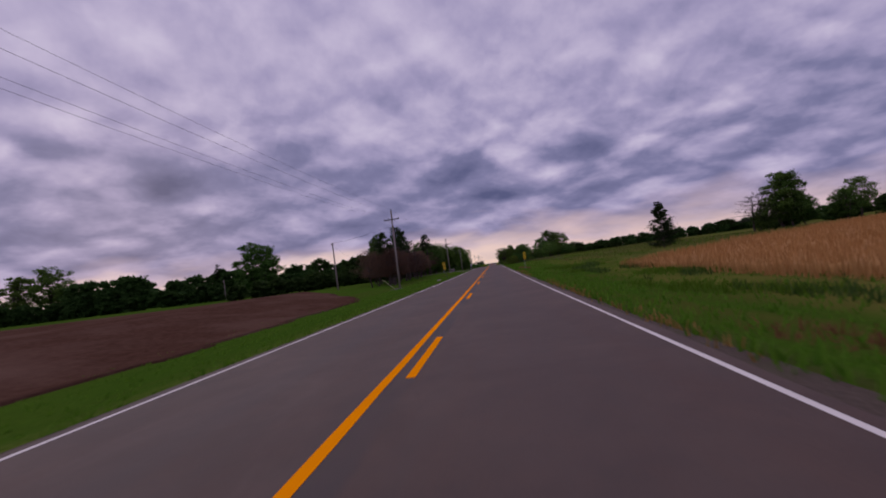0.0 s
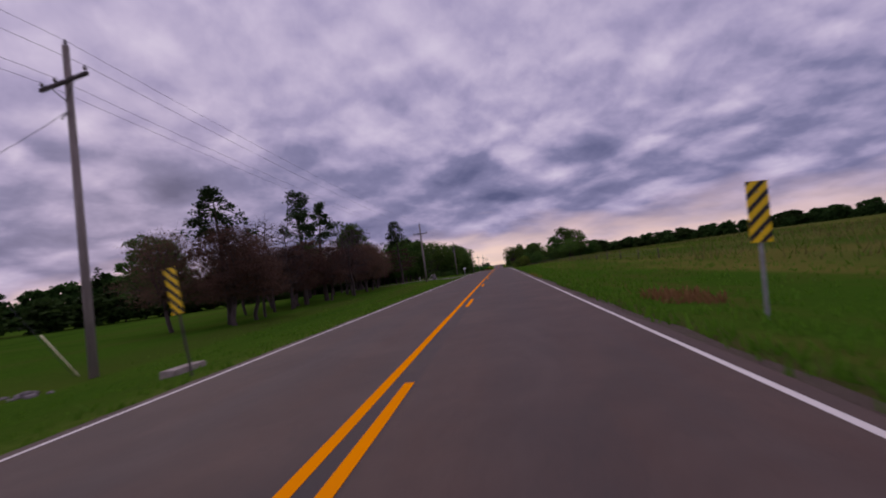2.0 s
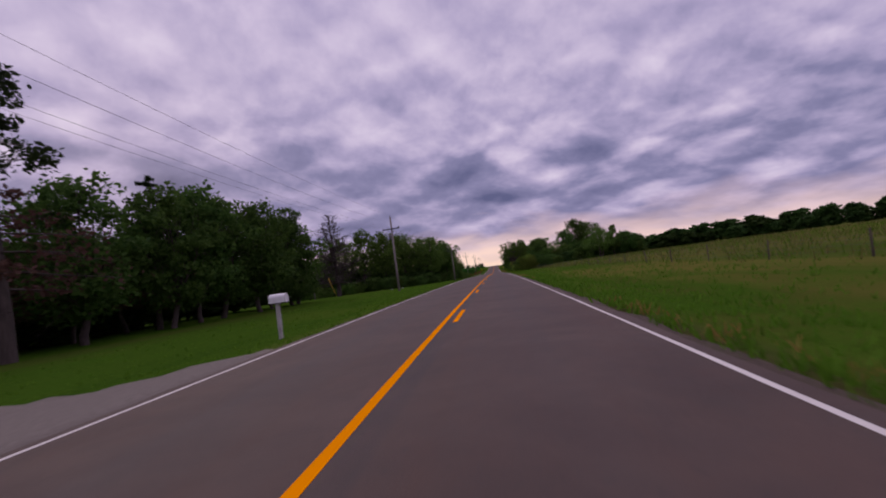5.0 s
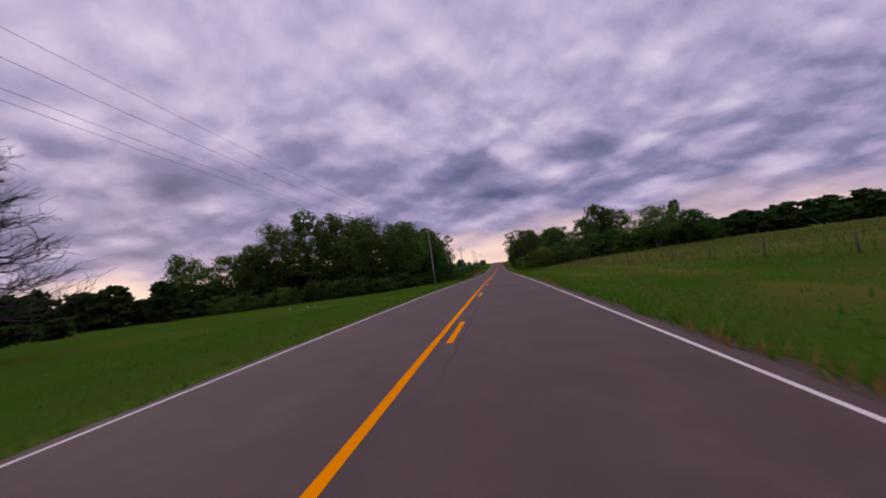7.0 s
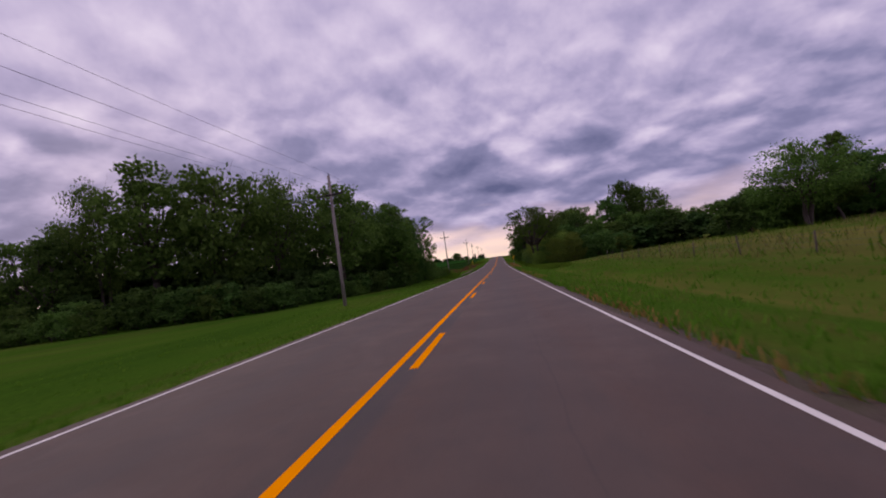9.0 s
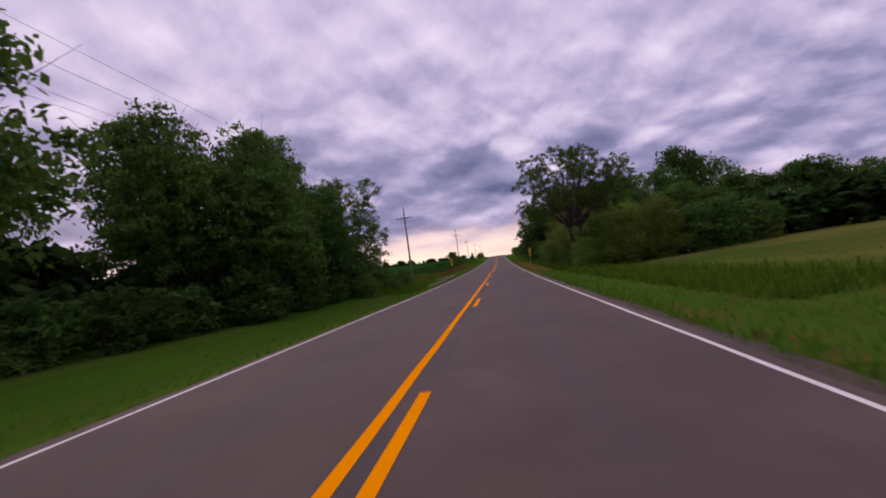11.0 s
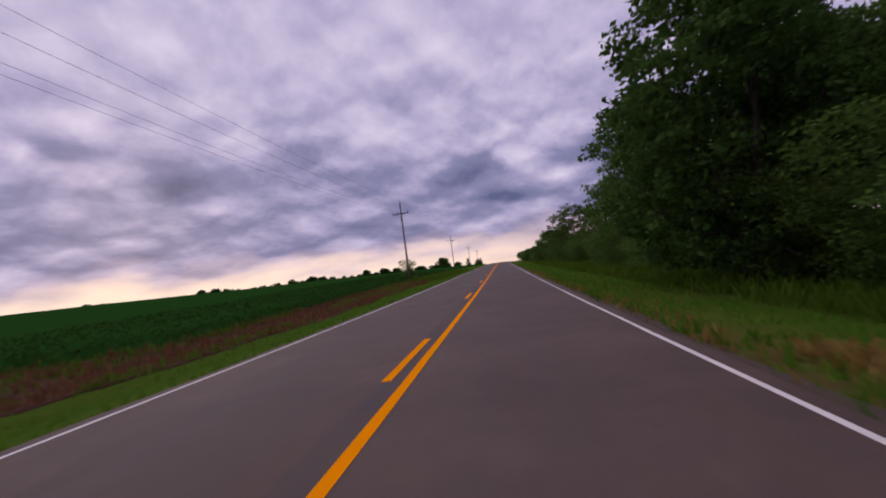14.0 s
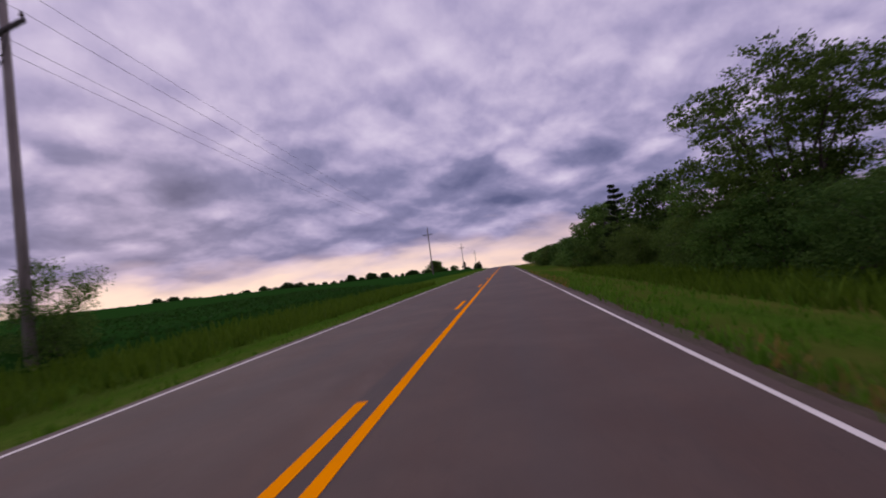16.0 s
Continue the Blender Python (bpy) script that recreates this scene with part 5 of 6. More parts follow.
# --- east side
plant("pyramid", 22.3, 62.6, 6.0, 4.5)
plant("round_b", 48.9, 80, 9.2, 5.6)
plant("tall_a", 48.0, 81, 9.6, 6.2)
plant("round_b", 52.0, 82, 5.0, 5)
plant("round_b", 56, 79, 5.0, 5.0)
plant("dead_b", 42.8, 80, 6.3, 6.4)
plant("dead", 44.6, 81, 6.8, 5.4)
plant("shrub_b", 44.5, 80, 3.6, 5)
plant("round_c", 62, 84, 7, 5)
plant("tall_b", 72, 76, 10, 8)
# woods on the rise
woods("rise_woods", "dense dark green woods on the far rise", [
    ([(60, 340), (100, 318), (150, 285), (215, 240), (300, 190), (460, 140)], 4.5, 6.4, 8.4, 3, 1.6),
    ([(22, 345), (60, 334), (100, 312), (150, 279), (215, 234), (300, 184), (460, 130)], 4.5, 4, 6, 2, 1.8),
    ([(47, 85), (70, 87), (110, 84), (170, 80)], 4.5, 3.0, 5, 1.5, 1.5)], 0.34)
for kind, x, y, h, w in (("round_b", 50, 415, 24, 18), ("round_a", 60, 425, 22, 18), ("round_b", 42, 405, 18, 15), ("spread", 35.5, 288, 9.6, 12), ("tall_a", 40.5, 290, 10.6, 5.0), ("round_b", 45, 292, 8, 9)):
    plant(kind, x, y, h, w)
belt(["shrub_b", "shrub_a"], [(29, 292), (50, 294)], 2.4, 4.0, 5.6, 1, "", 1.3)
belt(["round_b", "round_a", "round_c"], [(30, 356), (46, 350), (66, 344)], 4.6, 7.5, 9.8, 2.0, "woods by the culvert", 1.2)
# beside the culvert
plant("umbrella", 8.3, 335.0, 13.7, 13.0, turn=200)
for x, y, h, w in ((8.6, 332.6, 3.4, 3.6), (12.4, 331.8, 5.6, 5.6), (16.2, 333.0, 6.2, 5.6)):
    plant("willow", x, y, h, w, "thicket by the culvert")
plant("near_b", 17, 346, 8.5, 8.5)
plant("near_c", 13.0, 349.5, 11.0, 6.4)
for x, y, h, w in ((11.2, 342.5, 7.0, 6.4), (15.0, 341.0, 7.2, 7.0), (9.8, 346.5, 6.2, 5.4)):
    plant("willow", x, y, h, w, "thicket by the culvert")
plant("near_a", 24, 347, 8.6, 8)
belt(["shrub_b", "shrub_a"], [(12.5, 340), (19, 341), (27, 342), (36, 344)], 2.8, 3.0, 4.6, 0.8, "thicket by the culvert", 1.4)
belt(["shrub_a", "willow", "shrub_b"], [(10.5, 336.5), (19, 335), (30, 337)], 3.0, 3.4, 5.8, 1.4, "thicket by the culvert", 1.0)
belt(["thicket_b", "thicket_a", "thicket_b"], [(11.2, 342), (13.5, 347), (18, 352), (23, 358)], 2.2, 3.4, 5.0, 0.7, "thicket by the culvert", 1.4)
for x, y, h, w in ((12.4, 351, 8.6, 7.0), (11.4, 357.5, 8.2, 6.6), (10.6, 364.5, 7.4, 6.2)):
    plant("willow_tall", x, y, h, w, "thicket by the culvert")
belt(["thicket_b", "thicket_a", "thicket_b"], [(9.6, 346), (9.0, 352), (9.0, 364)], 2.4, 2.4, 3.6, 0.5, "thicket by the culvert")
belt(["near_b", "near_a"], [(13.5, 354), (14, 374)], 5.0, 8.0, 10.5, 1.0, "roadside woods", 1.1)
for kind, x, y, h, w in (("near_b", 8.3, 384, 12.0, 9.2), ("near_a", 15, 376, 13.2, 9), ("near_b", 16, 394, 16, 10), ("near_a", 12.8, 407, 14.0, 10.2), ("near_a", 17, 409, 14, 8), ("near_a", 13.2, 419.8, 9.6, 6.2), ("near_d", 11.9, 440, 8.7, 9.2), ("cedar", 10.4, 461, 7.2, 3.6), ("round_b", 12, 455, 6.5, 6.5), ("round_c", 11, 468, 6.5, 6), ("round_b", 11.5, 476, 7, 7)):
    plant(kind, x, y, h, w, "roadside woods")
belt(["round_b", "near_a"], [(44, 350), (27, 353), (22, 362)], 4.5, 7.5, 9, 1.5, "roadside woods", 1.2)
belt(["round_b", "round_c", "tall_b"], [(24, 366), (24, 400), (26, 420)], 5.0, 12, 16, 2.0, "roadside woods", 1.1)
belt(["thicket_b", "thicket_a"], [(10.0, 366), (10.5, 400)], 2.9, 2.4, 4.2, 0.8, "roadside woods", 1.3)
belt(["thicket_b", "thicket_a"], [(10.5, 400), (11, 430), (10.5, 470)], 2.9, 2.4, 4.2, 0.8, "roadside woods", 1.3)
belt(["shrub_b", "shrub_a"], [(10.5, 470), (10, 540)], 2.9, 2.4, 4.2, 0.8, "roadside woods", 1.3)
belt(["round_b", "round_c"], [(20, 430), (20, 470), (16, 520), (14, 600), (13, 680)], 6.5, 4.0, 5.6, 2.0, "roadside woods", 1.2)

# ---------------------------------------------------------------- fields and verge


def patch(name, xs, ys, mat, lift, inside, label, category):
    me = grid_mesh(name, xs, ys, mat, lift, inside)
    # its rim goes down into the ground
    bm = bmesh.new()
    bm.from_mesh(me)
    bmesh.ops.delete(bm, geom=[v for v in bm.verts if not v.link_faces], context="VERTS")
    rim = [e for e in bm.edges if len(e.link_faces) == 1]
    made = bmesh.ops.extrude_edge_only(bm, edges=rim)
    bmesh.ops.translate(bm, verts=[v for v in made["geom"] if isinstance(v, bmesh.types.BMVert)], vec=(0, 0, -0.45))
    bm.to_mesh(me)
    bm.free()
    return tagged(new(name, me), label, category, kind="structure")


def wave(x, y, amp=1.0, scale=0.15):
    return amp * noise.noise((x * scale, y * scale, 9.0))


# bare tilled field west of the road
patch("tilled_field", steps((-150, -60, 5), (-60, -12, 0.8)), steps((-90, 74, 0.8)), DIRT, 0.08,
      lambda x, y: x < -12.9 + wave(x, y, 1.2) and y < 48.6 + 1.0 * (-14 - x) + wave(x, y, 3) - 6 * max(0, (x + 17) / 4) and y < 72, "bare brown tilled field behind the verge", "field")
# gravel drive to the pines, over the lawn
patch("driveway", steps((-40, -5.1, 0.5)), steps((122, 146, 0.5)), PALE_GRAVEL, 0.05,
      lambda x, y: abs(y - (132.2 + 0.34 * (-6 - x))) < 1.3 + max(0, (x + 11) * 0.9) + wave(x, y, 0.5, 0.6), "pale gravel driveway crossing the lawn", "driveway")


def bay(y):
    """How far the crop's edge has drawn back beside the culvert: 1 at its end, 0 along the road."""
    f = min(1.0, max(0.0, (386 - y) / 28))
    return f * f * (3 - 2 * f)


def soy_edge(y):
    return -12.6 - 7.6 * bay(y) + wave(0, y, 0.5)


def on_strip(x, y):
    return soy_edge(y) + wave(x, y, 0.8) - 0.3 < x < -8.6 - 3.6 * bay(y) + wave(x, y + 40, 0.9)


patch("bare_strip", steps((-22.0, -7.0, 0.4)), steps((355, 470, 0.8)), DIRT, 0.04,
      lambda x, y: on_strip(x, y) and noise.noise((x * 0.3, y * 0.12, 17)) > -0.12 + 0.25 * bay(y) and y < 424 + wave(x, y, 6), "brown dead weeds and soil strip beside the crop", "field edge")
patch("bare_patch", steps((-10.5, -5.9, 0.16)), steps((349, 356.5, 0.16)), SAND, 0.045,
      lambda x, y: math.hypot((x + 7.7) / 1.7, (y - 352.6) / 2.6) + wave(x, y, 0.9, 0.9) + wave(x, y, 0.7, 2.2) < 0.62, "worn sandy patches in the verge grass", "bare patch")


def crop_canopy():
    """The closed canopy of the crop, with its front falling to the ground."""
    xs = steps((-700, -200, 50), (-200, -60, 7), (-60, -24, 1.2), (-24, -12, 0.6))
    ys = steps((350, 480, 1.6), (480, 820, 10))
    w = len(xs)
    verts, faces = [], []
    for y in ys:
        for i, x in enumerate(xs):
            edge = x > soy_edge(y) - 0.3 or y == ys[0]
            verts.append((x, y, ground_z(x, y) + (-0.15 if edge else 0.42 + 0.05 * noise.noise((x * 0.9, y * 0.9, 2)))))
    for j in range(len(ys) - 1):
        for i in range(w - 1):
            if xs[i] < soy_edge(ys[j]) or xs[i] < soy_edge(ys[j + 1]):
                faces.append((j * w + i, j * w + i + 1, (j + 1) * w + i + 1, (j + 1) * w + i))
    tagged(new("soybean_field", mesh_from("soybean_field", verts, faces, CROP_SOIL, True)), "dense dark green soybean field", "crop field", kind="structure")


crop_canopy()


def scatter(name, spots, size, tall, mat, label, category, seed, quads=3, lean=0.35):
    """Upright blades: `quads` per spot (x, y, z, scale)."""
    rng = np.random.default_rng(seed)
    spots = np.repeat(np.asarray(spots, dtype=float), quads, axis=0)
    k = len(spots)
    ang = rng.uniform(0, math.tau, k)
    side = np.stack([np.cos(ang), np.sin(ang), np.zeros(k)], axis=1)
    s = spots[:, 3:4] * rng.uniform(0.6, 1.3, (k, 1))
    foot = spots[:, :3] + np.concatenate([rng.normal(size=(k, 2)) * 0.08, np.zeros((k, 1))], axis=1)
    foot[:, 2] -= 0.03
    bend = np.concatenate([rng.normal(size=(k, 2)) * lean, np.ones((k, 1))], axis=1) * tall * s
    mid = foot + bend * np.array([0.35, 0.35, 0.6])
    tip = foot + bend
    w = side * size * s
    corners = np.stack([foot - w * 0.5, foot + w * 0.5, tip + w * 0.25 + (mid - mid), tip - w * 0.12], axis=1)
    return tagged(new(name, quads_mesh(name, corners, mat)), label, category, kind="stuff")


def spots(count, x0, x1, y0, y1, seed, scale=(0.7, 1.2), keep=None):
    rng = random.Random(seed)
    out = []
    for _ in range(count):
        x, y = rng.uniform(x0, x1), rng.uniform(y0, y1)
        if keep and not keep(x, y):
            continue
        out.append((x, y, ground_z(x, y), rng.uniform(*scale)))
    return out


def near_road(count, inner, outer, y0, y1, seed, west, scale=(0.7, 1.2), keep=None):
    """Spots that thin out away from the road."""
    rng = random.Random(seed)
    out = []
    for _ in range(count):
        d = inner + (outer - inner) * rng.random() ** 2.0
        x = CENTRE - d if west else CENTRE + d
        y = rng.uniform(y0, y1)
        if keep and not keep(x, y):
            continue
        out.append((x, y, ground_z(x, y), rng.uniform(*scale)))
    return out


def off_drive(x, y):
    return not (abs(y - (132.2 + 0.34 * (-6 - x))) < 1.6 + max(0, (x + 11) * 0.9))


scatter("verge_grass", near_road(16000, 3.72, 14, -4, 465, 1, True, keep=off_drive), 0.05, 0.10, BLADE, "short green verge grass", "grass", 1)
scatter("verge_grass", near_road(26000, 3.86, 16, -4, 465, 2, False), 0.05, 0.14, BLADE, "rank green verge grass", "grass", 2)
# dead-looking grass along the asphalt's edge and on the culvert's bank
scatter("dry_grass", near_road(4500, 3.80, 4.4, -4, 465, 3, False, keep=lambda x, y: noise.noise((x, y * 0.05, 3)) > 0.1), 0.04, 0.14, BLADE_DRY, "dry brown grass fringe along the asphalt", "grass", 3)
scatter("dry_grass", spots(6500, 2.6, 4.3, 327, 372, 4, (0.7, 1.4), lambda x, y: x > 2.7 + 0.5 * noise.noise((0, y * 0.4, 1))), 0.05, 0.17, BLADE_DRY, "tall tan dry grass on the culvert bank", "grass", 4)
scatter("dry_grass", spots(170, 3.4, 4.8, 62.0, 64.2, 5, (0.7, 1.3)), 0.04, 0.22, BLADE_RUST, "patch of rust-brown dead weeds", "grass", 5)
scatter("dry_weeds", spots(16000, -21.0, -7.8, 356, 424, 6, (0.6, 1.4), on_strip), 0.05, 0.22, BLADE_RUST, "brown dead weeds beside the crop", "weeds", 6)
scatter("green_weeds", spots(17000, -21.0, -7.8, 350, 424, 16, (0.6, 1.3), lambda x, y: on_strip(x, y) and noise.noise((x * 0.5, y * 0.09, 12)) > 0.05 - 0.35 * bay(y)), 0.05, 0.24, BLADE, "green weeds among the dead ones beside the crop", "weeds", 16)
# taller weeds in the east ditch and in front of the thickets
scatter("tall_weeds", spots(8000, 6.0, 12.0, -4, 58, 7, (0.5, 1.2), lambda x, y: noise.noise((x * 0.25, y * 0.10, 4)) > 0.1), 0.05, 0.24, BLADE, "tall green ditch weeds", "weeds", 7)
scatter("tall_weeds", spots(12000, 6.0, 10.0, 296, 462, 8, (0.6, 1.3)), 0.06, 0.40, BLADE, "tall green weeds before the thicket", "weeds", 8)
scatter("tall_weeds", spots(2200, -14.5, -10.2, 336, 352, 9, (0.6, 1.2)), 0.06, 0.34, BLADE, "tall green weeds in the culvert ditch", "weeds", 9)
scatter("tall_weeds", spots(3500, -12.2, -7.4, 424, 470, 10, (0.5, 1.2)), 0.06, 0.45, BLADE, "tall green weeds beside the crop", "weeds", 10)
scatter("dark_weeds", spots(2600, 7.6, 11.6, 6, 58, 21, (0.5, 1.1), lambda x, y: noise.noise((x * 0.35, y * 0.12, 21)) > 0.22), 0.06, 0.34, LEAF_DARK, "dark leafy weeds in the ditch", "weeds", 21)
scatter("dry_grass", spots(70, 3.3, 4.7, 4.6, 6.6, 22, (0.5, 1.1)), 0.04, 0.18, BLADE_RUST, "patch of rust-brown dead weeds", "grass", 22)
# hay meadow beyond the fence
scatter("meadow_grass", spots(26000, 13.0, 60, 56, 300, 11, (0.7, 1.3), lambda x, y: noise.noise((x * 0.05, y * 0.03, 7)) > -0.1), 0.06, 0.34, BLADE_HAY, "pale seeded meadow grass beyond the fence", "grass", 11, 1)
scatter("meadow_grass", spots(16000, 13.0, 50, 56, 300, 12, (0.7, 1.3)), 0.06, 0.32, BLADE, "rank green meadow grass beyond the fence", "grass", 12, 1)


def wheat_here(x, y):
    return x > 10.9 + wave(x, y, 0.5) and y < 42 + 0.52 * (x - 11) + wave(x, y, 1.5)


patch("wheat_floor", steps((10, 90, 1.0)), steps((-90, 84, 1.0)), WHEAT, 0.30, lambda x, y: wheat_here(x - 1.4, y + 1.2), "ripe tan wheat field", "crop field")
scatter("wheat", spots(32000, 10.5, 46, -8, 62, 13, (0.8, 1.1), wheat_here), 0.06, 0.62, WHEAT, "dense ripe tan wheat stalks", "crop", 13, 2, 0.12)


def soy_plants():
    rng = np.random.default_rng(31)
    pts = []
    y = 350.5
    near = []
    while y < 470:
        x = soy_edge(y)
        k = 0
        while x > -23:
            near.append((x + rng.normal() * 0.06, y + rng.normal() * 0.12))
            x -= 0.76
            k += 1
        y += 0.55
    for x, y in near:
        g = ground_z(x, y)
        pts.append(np.array([x, y, g + 0.41]) + rng.normal(size=(15, 3)) * np.array([0.27, 0.24, 0.035]))
    me = quads_mesh("soybean_plants", leaf_quads(np.concatenate(pts), 0.13, rng, 0.3), SOY)
    tagged(new("soybean_plants", me), "rows of leafy green soybean plants", "crop", kind="stuff")


soy_plants()

# ---------------------------------------------------------------- fence on the east side


def fence():
    root = empty_thing("wire_fence", 14.0, 95.0, ground_z(14, 95), "old wire fence with weathered wooden posts", "fence")
    rng = random.Random(8)
    tops = []
    y = 226.5 - 6.6 * 20
    me = None
    meshes = []
    for v in range(3):
        bm = bmesh.new()
        r = (0.06, 0.075, 0.05)[v]
        tube(bm, (0, 0, -0.5), (0.02 * v, 0.01, 1.3), r, r * 0.85, 8)
        bmesh.ops.bevel(bm, geom=[e for e in bm.edges if e.calc_length() < 0.07], offset=0.008, segments=1, affect="EDGES")
        m = bpy.data.meshes.new("fence_post")
        bm.to_mesh(m)
        bm.free()
        m.materials.append(POST_WOOD)
        meshes.append(m)
    while y < 296:
        x = 14.0 + rng.uniform(-0.1, 0.1)
        g = ground_z(x, y)
        ob = new("post", rng.choice(meshes))
        ob.parent = root
        ob.matrix_parent_inverse = root.matrix_world.inverted()
        ob.matrix_basis = pose(x, y, g, rng.uniform(-5, 5), rng.uniform(-5, 5), rng.uniform(0, 360)) @ Matrix.Diagonal((0.8, 0.8, rng.uniform(0.66, 0.92), 1))
        tops.append((x, y, g))
        y += 6.6
    for h in (0.25, 0.48, 0.70, 0.84):
        bm = bmesh.new()
        for a, b in zip(tops[:-1], tops[1:]):
            tube(bm, (a[0] - 14 + 0.06, a[1] - 95, a[2] + h - ground_z(14, 95)), (b[0] - 14 + 0.06, b[1] - 95, b[2] + h - ground_z(14, 95)), 0.004, 0.004, 4, False)
        part("strand", bm, WIRE, root)


bpy.context.view_layer.update()
fence()

# ---------------------------------------------------------------- by the driveway


def mailbox(x, y):
    root = empty_thing("mailbox", x, y, ground_z(x, y), "white mailbox on a pale wooden post", "mailbox", rz=90)
    bm = bmesh.new()
    box(bm, pose(0, 0, 0.35), 0.11, 0.11, 1.5, 0.01)
    part("post", bm, PALE_STONE, root, "pale weathered post")
    bm = bmesh.new()
    box(bm, pose(0, -0.05, 1.11), 0.16, 0.50, 0.025, 0.004)
    part("shelf", bm, POST_WOOD, root)
    bm = bmesh.new()
    n = 10
    for end in (-0.32, 0.22):
        pts = [(-0.13, 1.125), (0.13, 1.125)] + [(0.13 * math.cos(a * math.pi / n), 1.27 + 0.13 * math.sin(a * math.pi / n)) for a in range(n + 1)]
        bm.faces.new([bm.verts.new((px, end, pz)) for px, pz in pts])
    bm.verts.ensure_lookup_table()
    k = n + 3
    for i in range(k):
        j = (i + 1) % k
        bm.faces.new((bm.verts[i], bm.verts[j], bm.verts[k + j], bm.verts[k + i]))
    bmesh.ops.recalc_face_normals(bm, faces=bm.faces)
    body = part("box", bm, WHITE_METAL, root)
    bm = bmesh.new()
    box(bm, pose(0.14, 0.05, 1.30), 0.01, 0.03, 0.2, 0.002)
    part("flag", bm, GUARD, body, "small flag")


mailbox(-6.9, 142.0)


def rounded_stone(name, x, y, w, d, h, mat, label, seed):
    bm = bmesh.new()
    bmesh.ops.create_icosphere(bm, subdivisions=3, radius=0.5)
    for v in bm.verts:
        p = v.co.copy()
        f = 1 + 0.22 * noise.noise(p * 2.2 + Vector((seed, 0, 0))) + 0.08 * noise.noise(p * 6 + Vector((0, seed, 0)))
        v.co = Vector((p.x * w * f, p.y * d * f, max(-0.1, (p.z + 0.38) * h * f)))
    for f in bm.faces:
        f.smooth = True
    me = bpy.data.meshes.new(name)
    bm.to_mesh(me)
    bm.free()
    me.materials.append(mat)
    ob = new(name, me)
    ob.matrix_world = pose(x, y, ground_z(x, y) - 0.03, 0, 0, seed * 37)
    return tagged(ob, label, "stone")


rounded_stone("boulder", -11.6, 132.0, 0.75, 0.6, 1.25, STONE, "dark upright boulder beside the gravel drive", 1)
for k, (x, y, s) in enumerate(((-22.9, 227.6, 0.35), (-21.4, 228.8, 0.28), (-20.9, 229.5, 0.22))):
    rounded_stone("pale_stone", x, y, s, s * 0.8, s * 0.7, PALE_STONE, "small pale stone on the lawn", 3 + k)


# broken stones at the culvert's mouth
rng_stone = random.Random(12)
for k in range(9):
    s = rng_stone.uniform(0.16, 0.34)
    rounded_stone("riprap_stone", -14.6 + 0.2 * k + rng_stone.uniform(-0.2, 0.2), 63.2 + rng_stone.uniform(-0.35, 0.35), s * 1.5, s, s * 0.7, STONE, "grey broken stone in the culvert ditch", 20 + k)


def wheel_ornament(x, y):
    """A pale arched yard ornament, spoked like half a wheel."""
    root = empty_thing("yard_ornament", x, y, ground_z(x, y), "pale half-round spoked yard ornament beside drive", "ornament", rz=25)
    bm = bmesh.new()
    n = 14
    pts = [(0.62 * math.cos(k * math.pi / n), 0.12 + 0.75 * math.sin(k * math.pi / n)) for k in range(n + 1)]
    for (x0, z0), (x1, z1) in zip(pts[:-1], pts[1:]):
        tube(bm, (x0, 0, z0), (x1, 0, z1), 0.04, 0.04, 6)
    part("rim", bm, PALE_STONE, root)
    bm = bmesh.new()
    box(bm, pose(0, 0, 0.07), 1.5, 0.22, 0.16, 0.02)
    part("base", bm, PALE_STONE, root)
    for k in (3, 5, 7, 9, 11):
        bm = bmesh.new()
        tube(bm, (0, 0, 0.14), (pts[k][0], 0, pts[k][1]), 0.018, 0.018, 6)
        part("spoke", bm, DARK_METAL, root)


wheel_ornament(-12.6, 137.2)


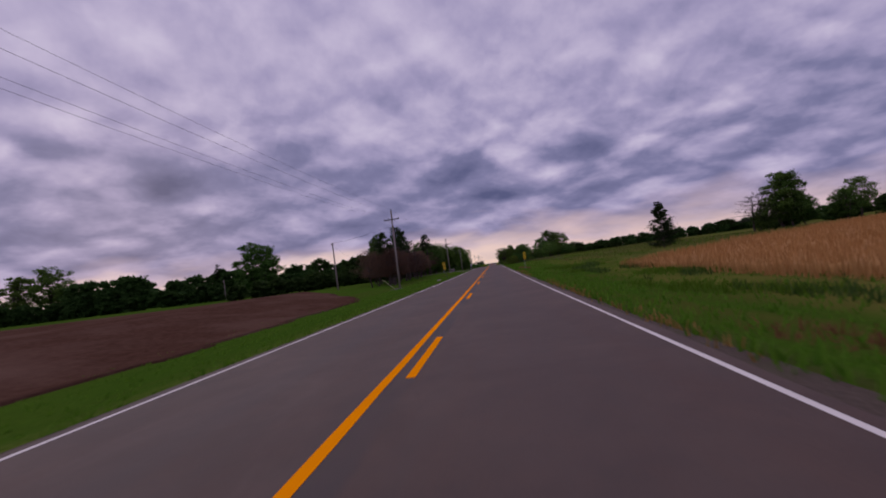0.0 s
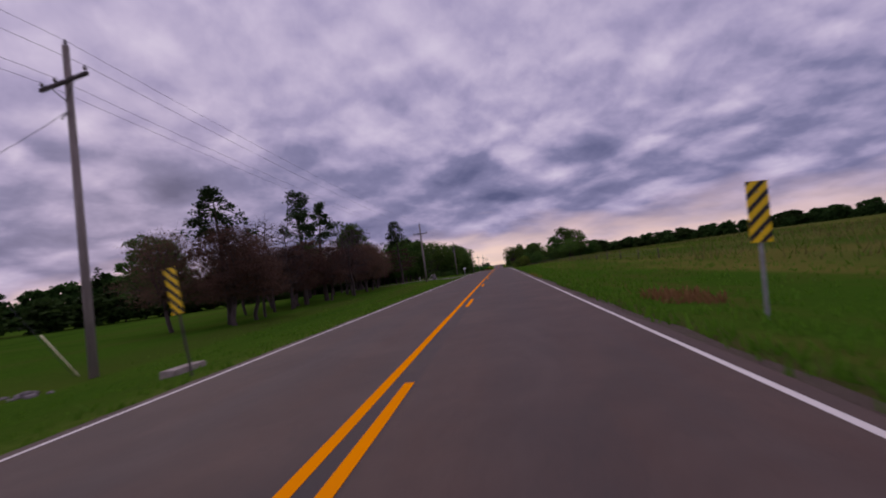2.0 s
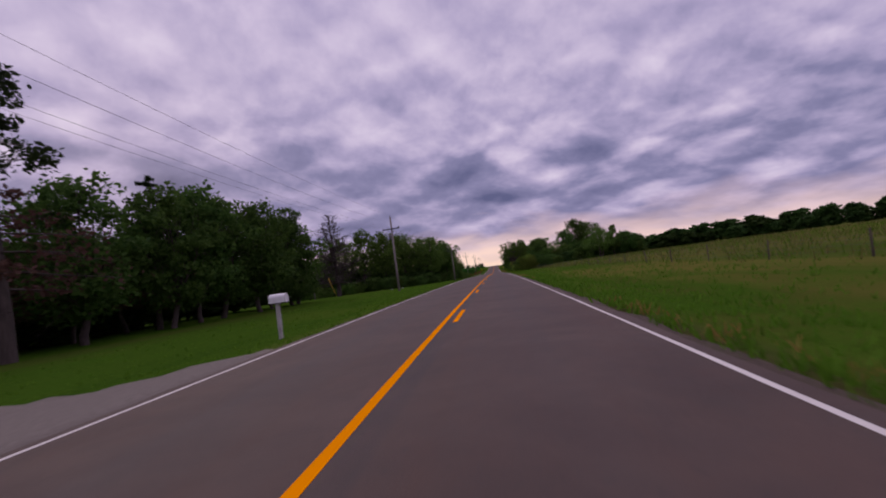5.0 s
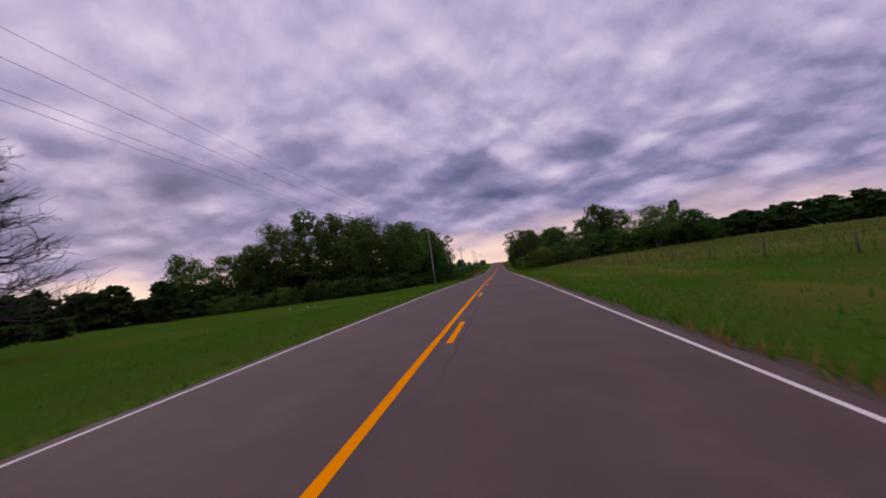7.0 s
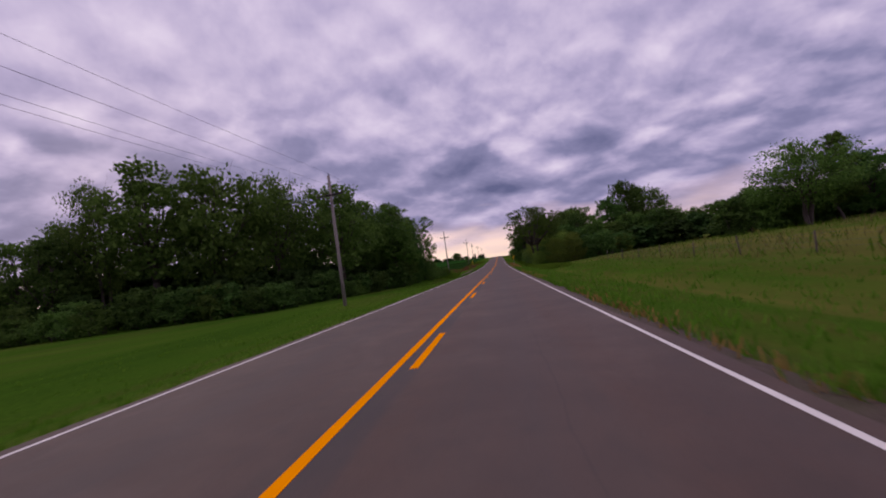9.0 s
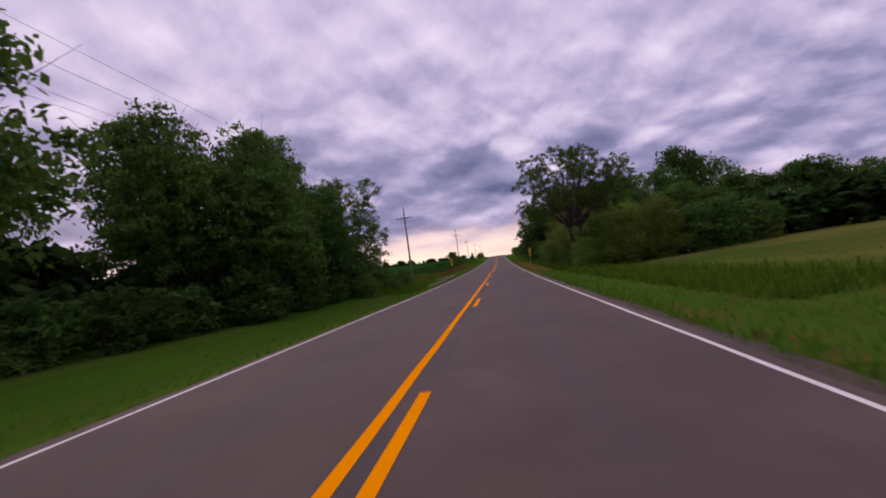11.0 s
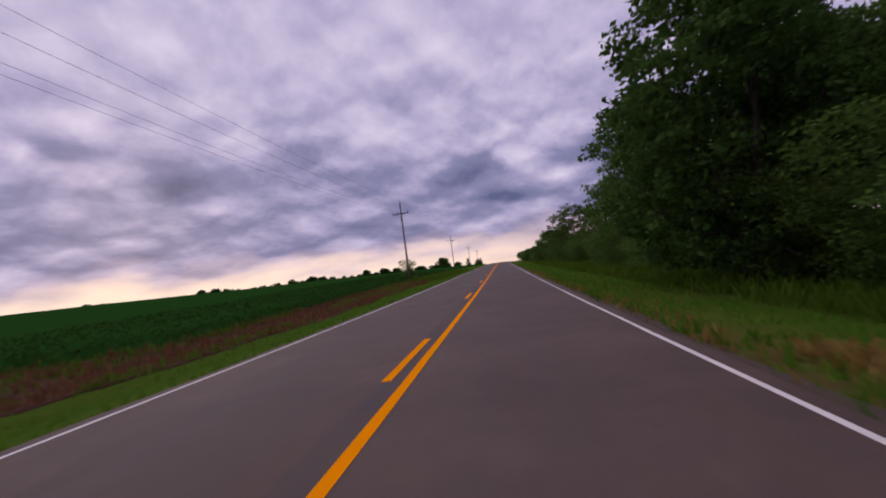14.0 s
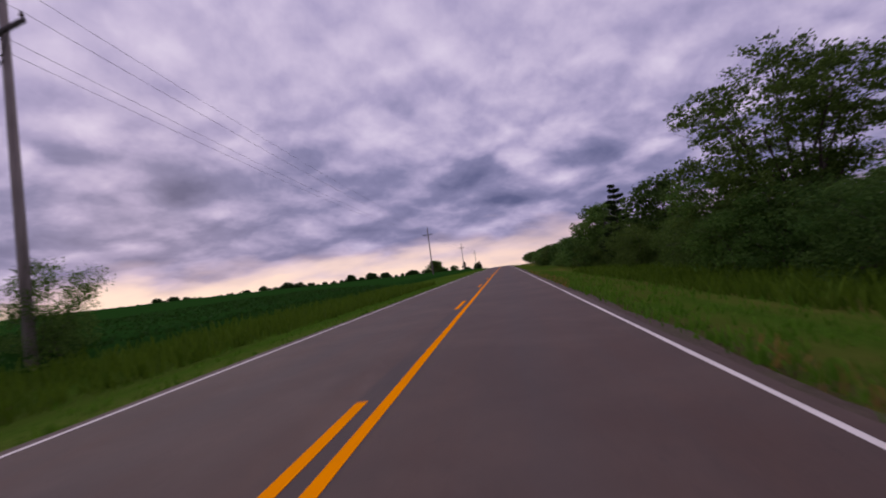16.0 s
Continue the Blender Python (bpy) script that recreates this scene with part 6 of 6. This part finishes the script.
def short_post(x, y, h, r, mat, name, label):
    root = bmesh.new()
    tube(root, (0, 0, -0.3), (0, 0, h), r, r * 0.92, 10)
    tube(root, (0, 0, h), (0, 0, h + r * 0.5), r * 0.92, r * 0.3, 10)
    me = bpy.data.meshes.new(name)
    root.to_mesh(me)
    root.free()
    me.materials.append(mat)
    ob = new(name, me)
    ob.matrix_world = pose(x, y, ground_z(x, y))
    tagged(ob, label, "post")


short_post(-14.6, 134.8, 0.85, 0.07, PALE_STONE, "marker_post", "short pale marker post beside the drive")
short_post(-86.0, 140.0, 6.5, 0.14, POLE_WOOD, "yard_pole", "short grey wooden pole before the tree line")

# a chip of white paint in the west lane
bm = bmesh.new()
vs = [bm.verts.new((px, py, road_z(210.2) + 0.004)) for px, py in ((-2.17, 210.1), (-2.08, 210.08), (-2.05, 210.13), (-2.1, 210.2), (-2.15, 210.17))]
bm.faces.new(vs)
bm.normal_update()
tagged(part("paint_chip", bm, WHITE_PAINT), "small white paint chip on the asphalt", "litter")


# ---------------------------------------------------------------- farm on the far rise


def farmhouse(x, y, rz, w=11.0, d=7.0, h=3.0):
    root = empty_thing("farmhouse", x, y, ground_z(x, y), "small white farmhouse on the far rise", "house", rz=rz)
    bm = bmesh.new()
    box(bm, pose(0, 0, h / 2), w, d, h, 0.03)
    wall = part("wall", bm, WHITE_METAL, root)
    bm = bmesh.new()
    a = [(-w / 2 - 0.4, -d / 2 - 0.4, h), (w / 2 + 0.4, -d / 2 - 0.4, h), (w / 2 + 0.4, d / 2 + 0.4, h), (-w / 2 - 0.4, d / 2 + 0.4, h), (-w / 2 - 0.4, 0, h + 2.2), (w / 2 + 0.4, 0, h + 2.2)]
    vs = [bm.verts.new(p) for p in a]
    for f in ((0, 1, 5, 4), (2, 3, 4, 5), (0, 4, 3), (1, 2, 5), (3, 2, 1, 0)):
        bm.faces.new([vs[i] for i in f])
    part("roof", bm, STONE, root, "grey shingled roof")
    for k in (-3.5, -1.2, 1.2, 3.5):
        bm = bmesh.new()
        box(bm, pose(k, -d / 2 - 0.02, 1.6), 0.9, 0.06, 1.2, 0.01)
        part("window", bm, SIGN_BLACK, wall)


farmhouse(172, 320, 35, 8.0, 5.0, 2.0)
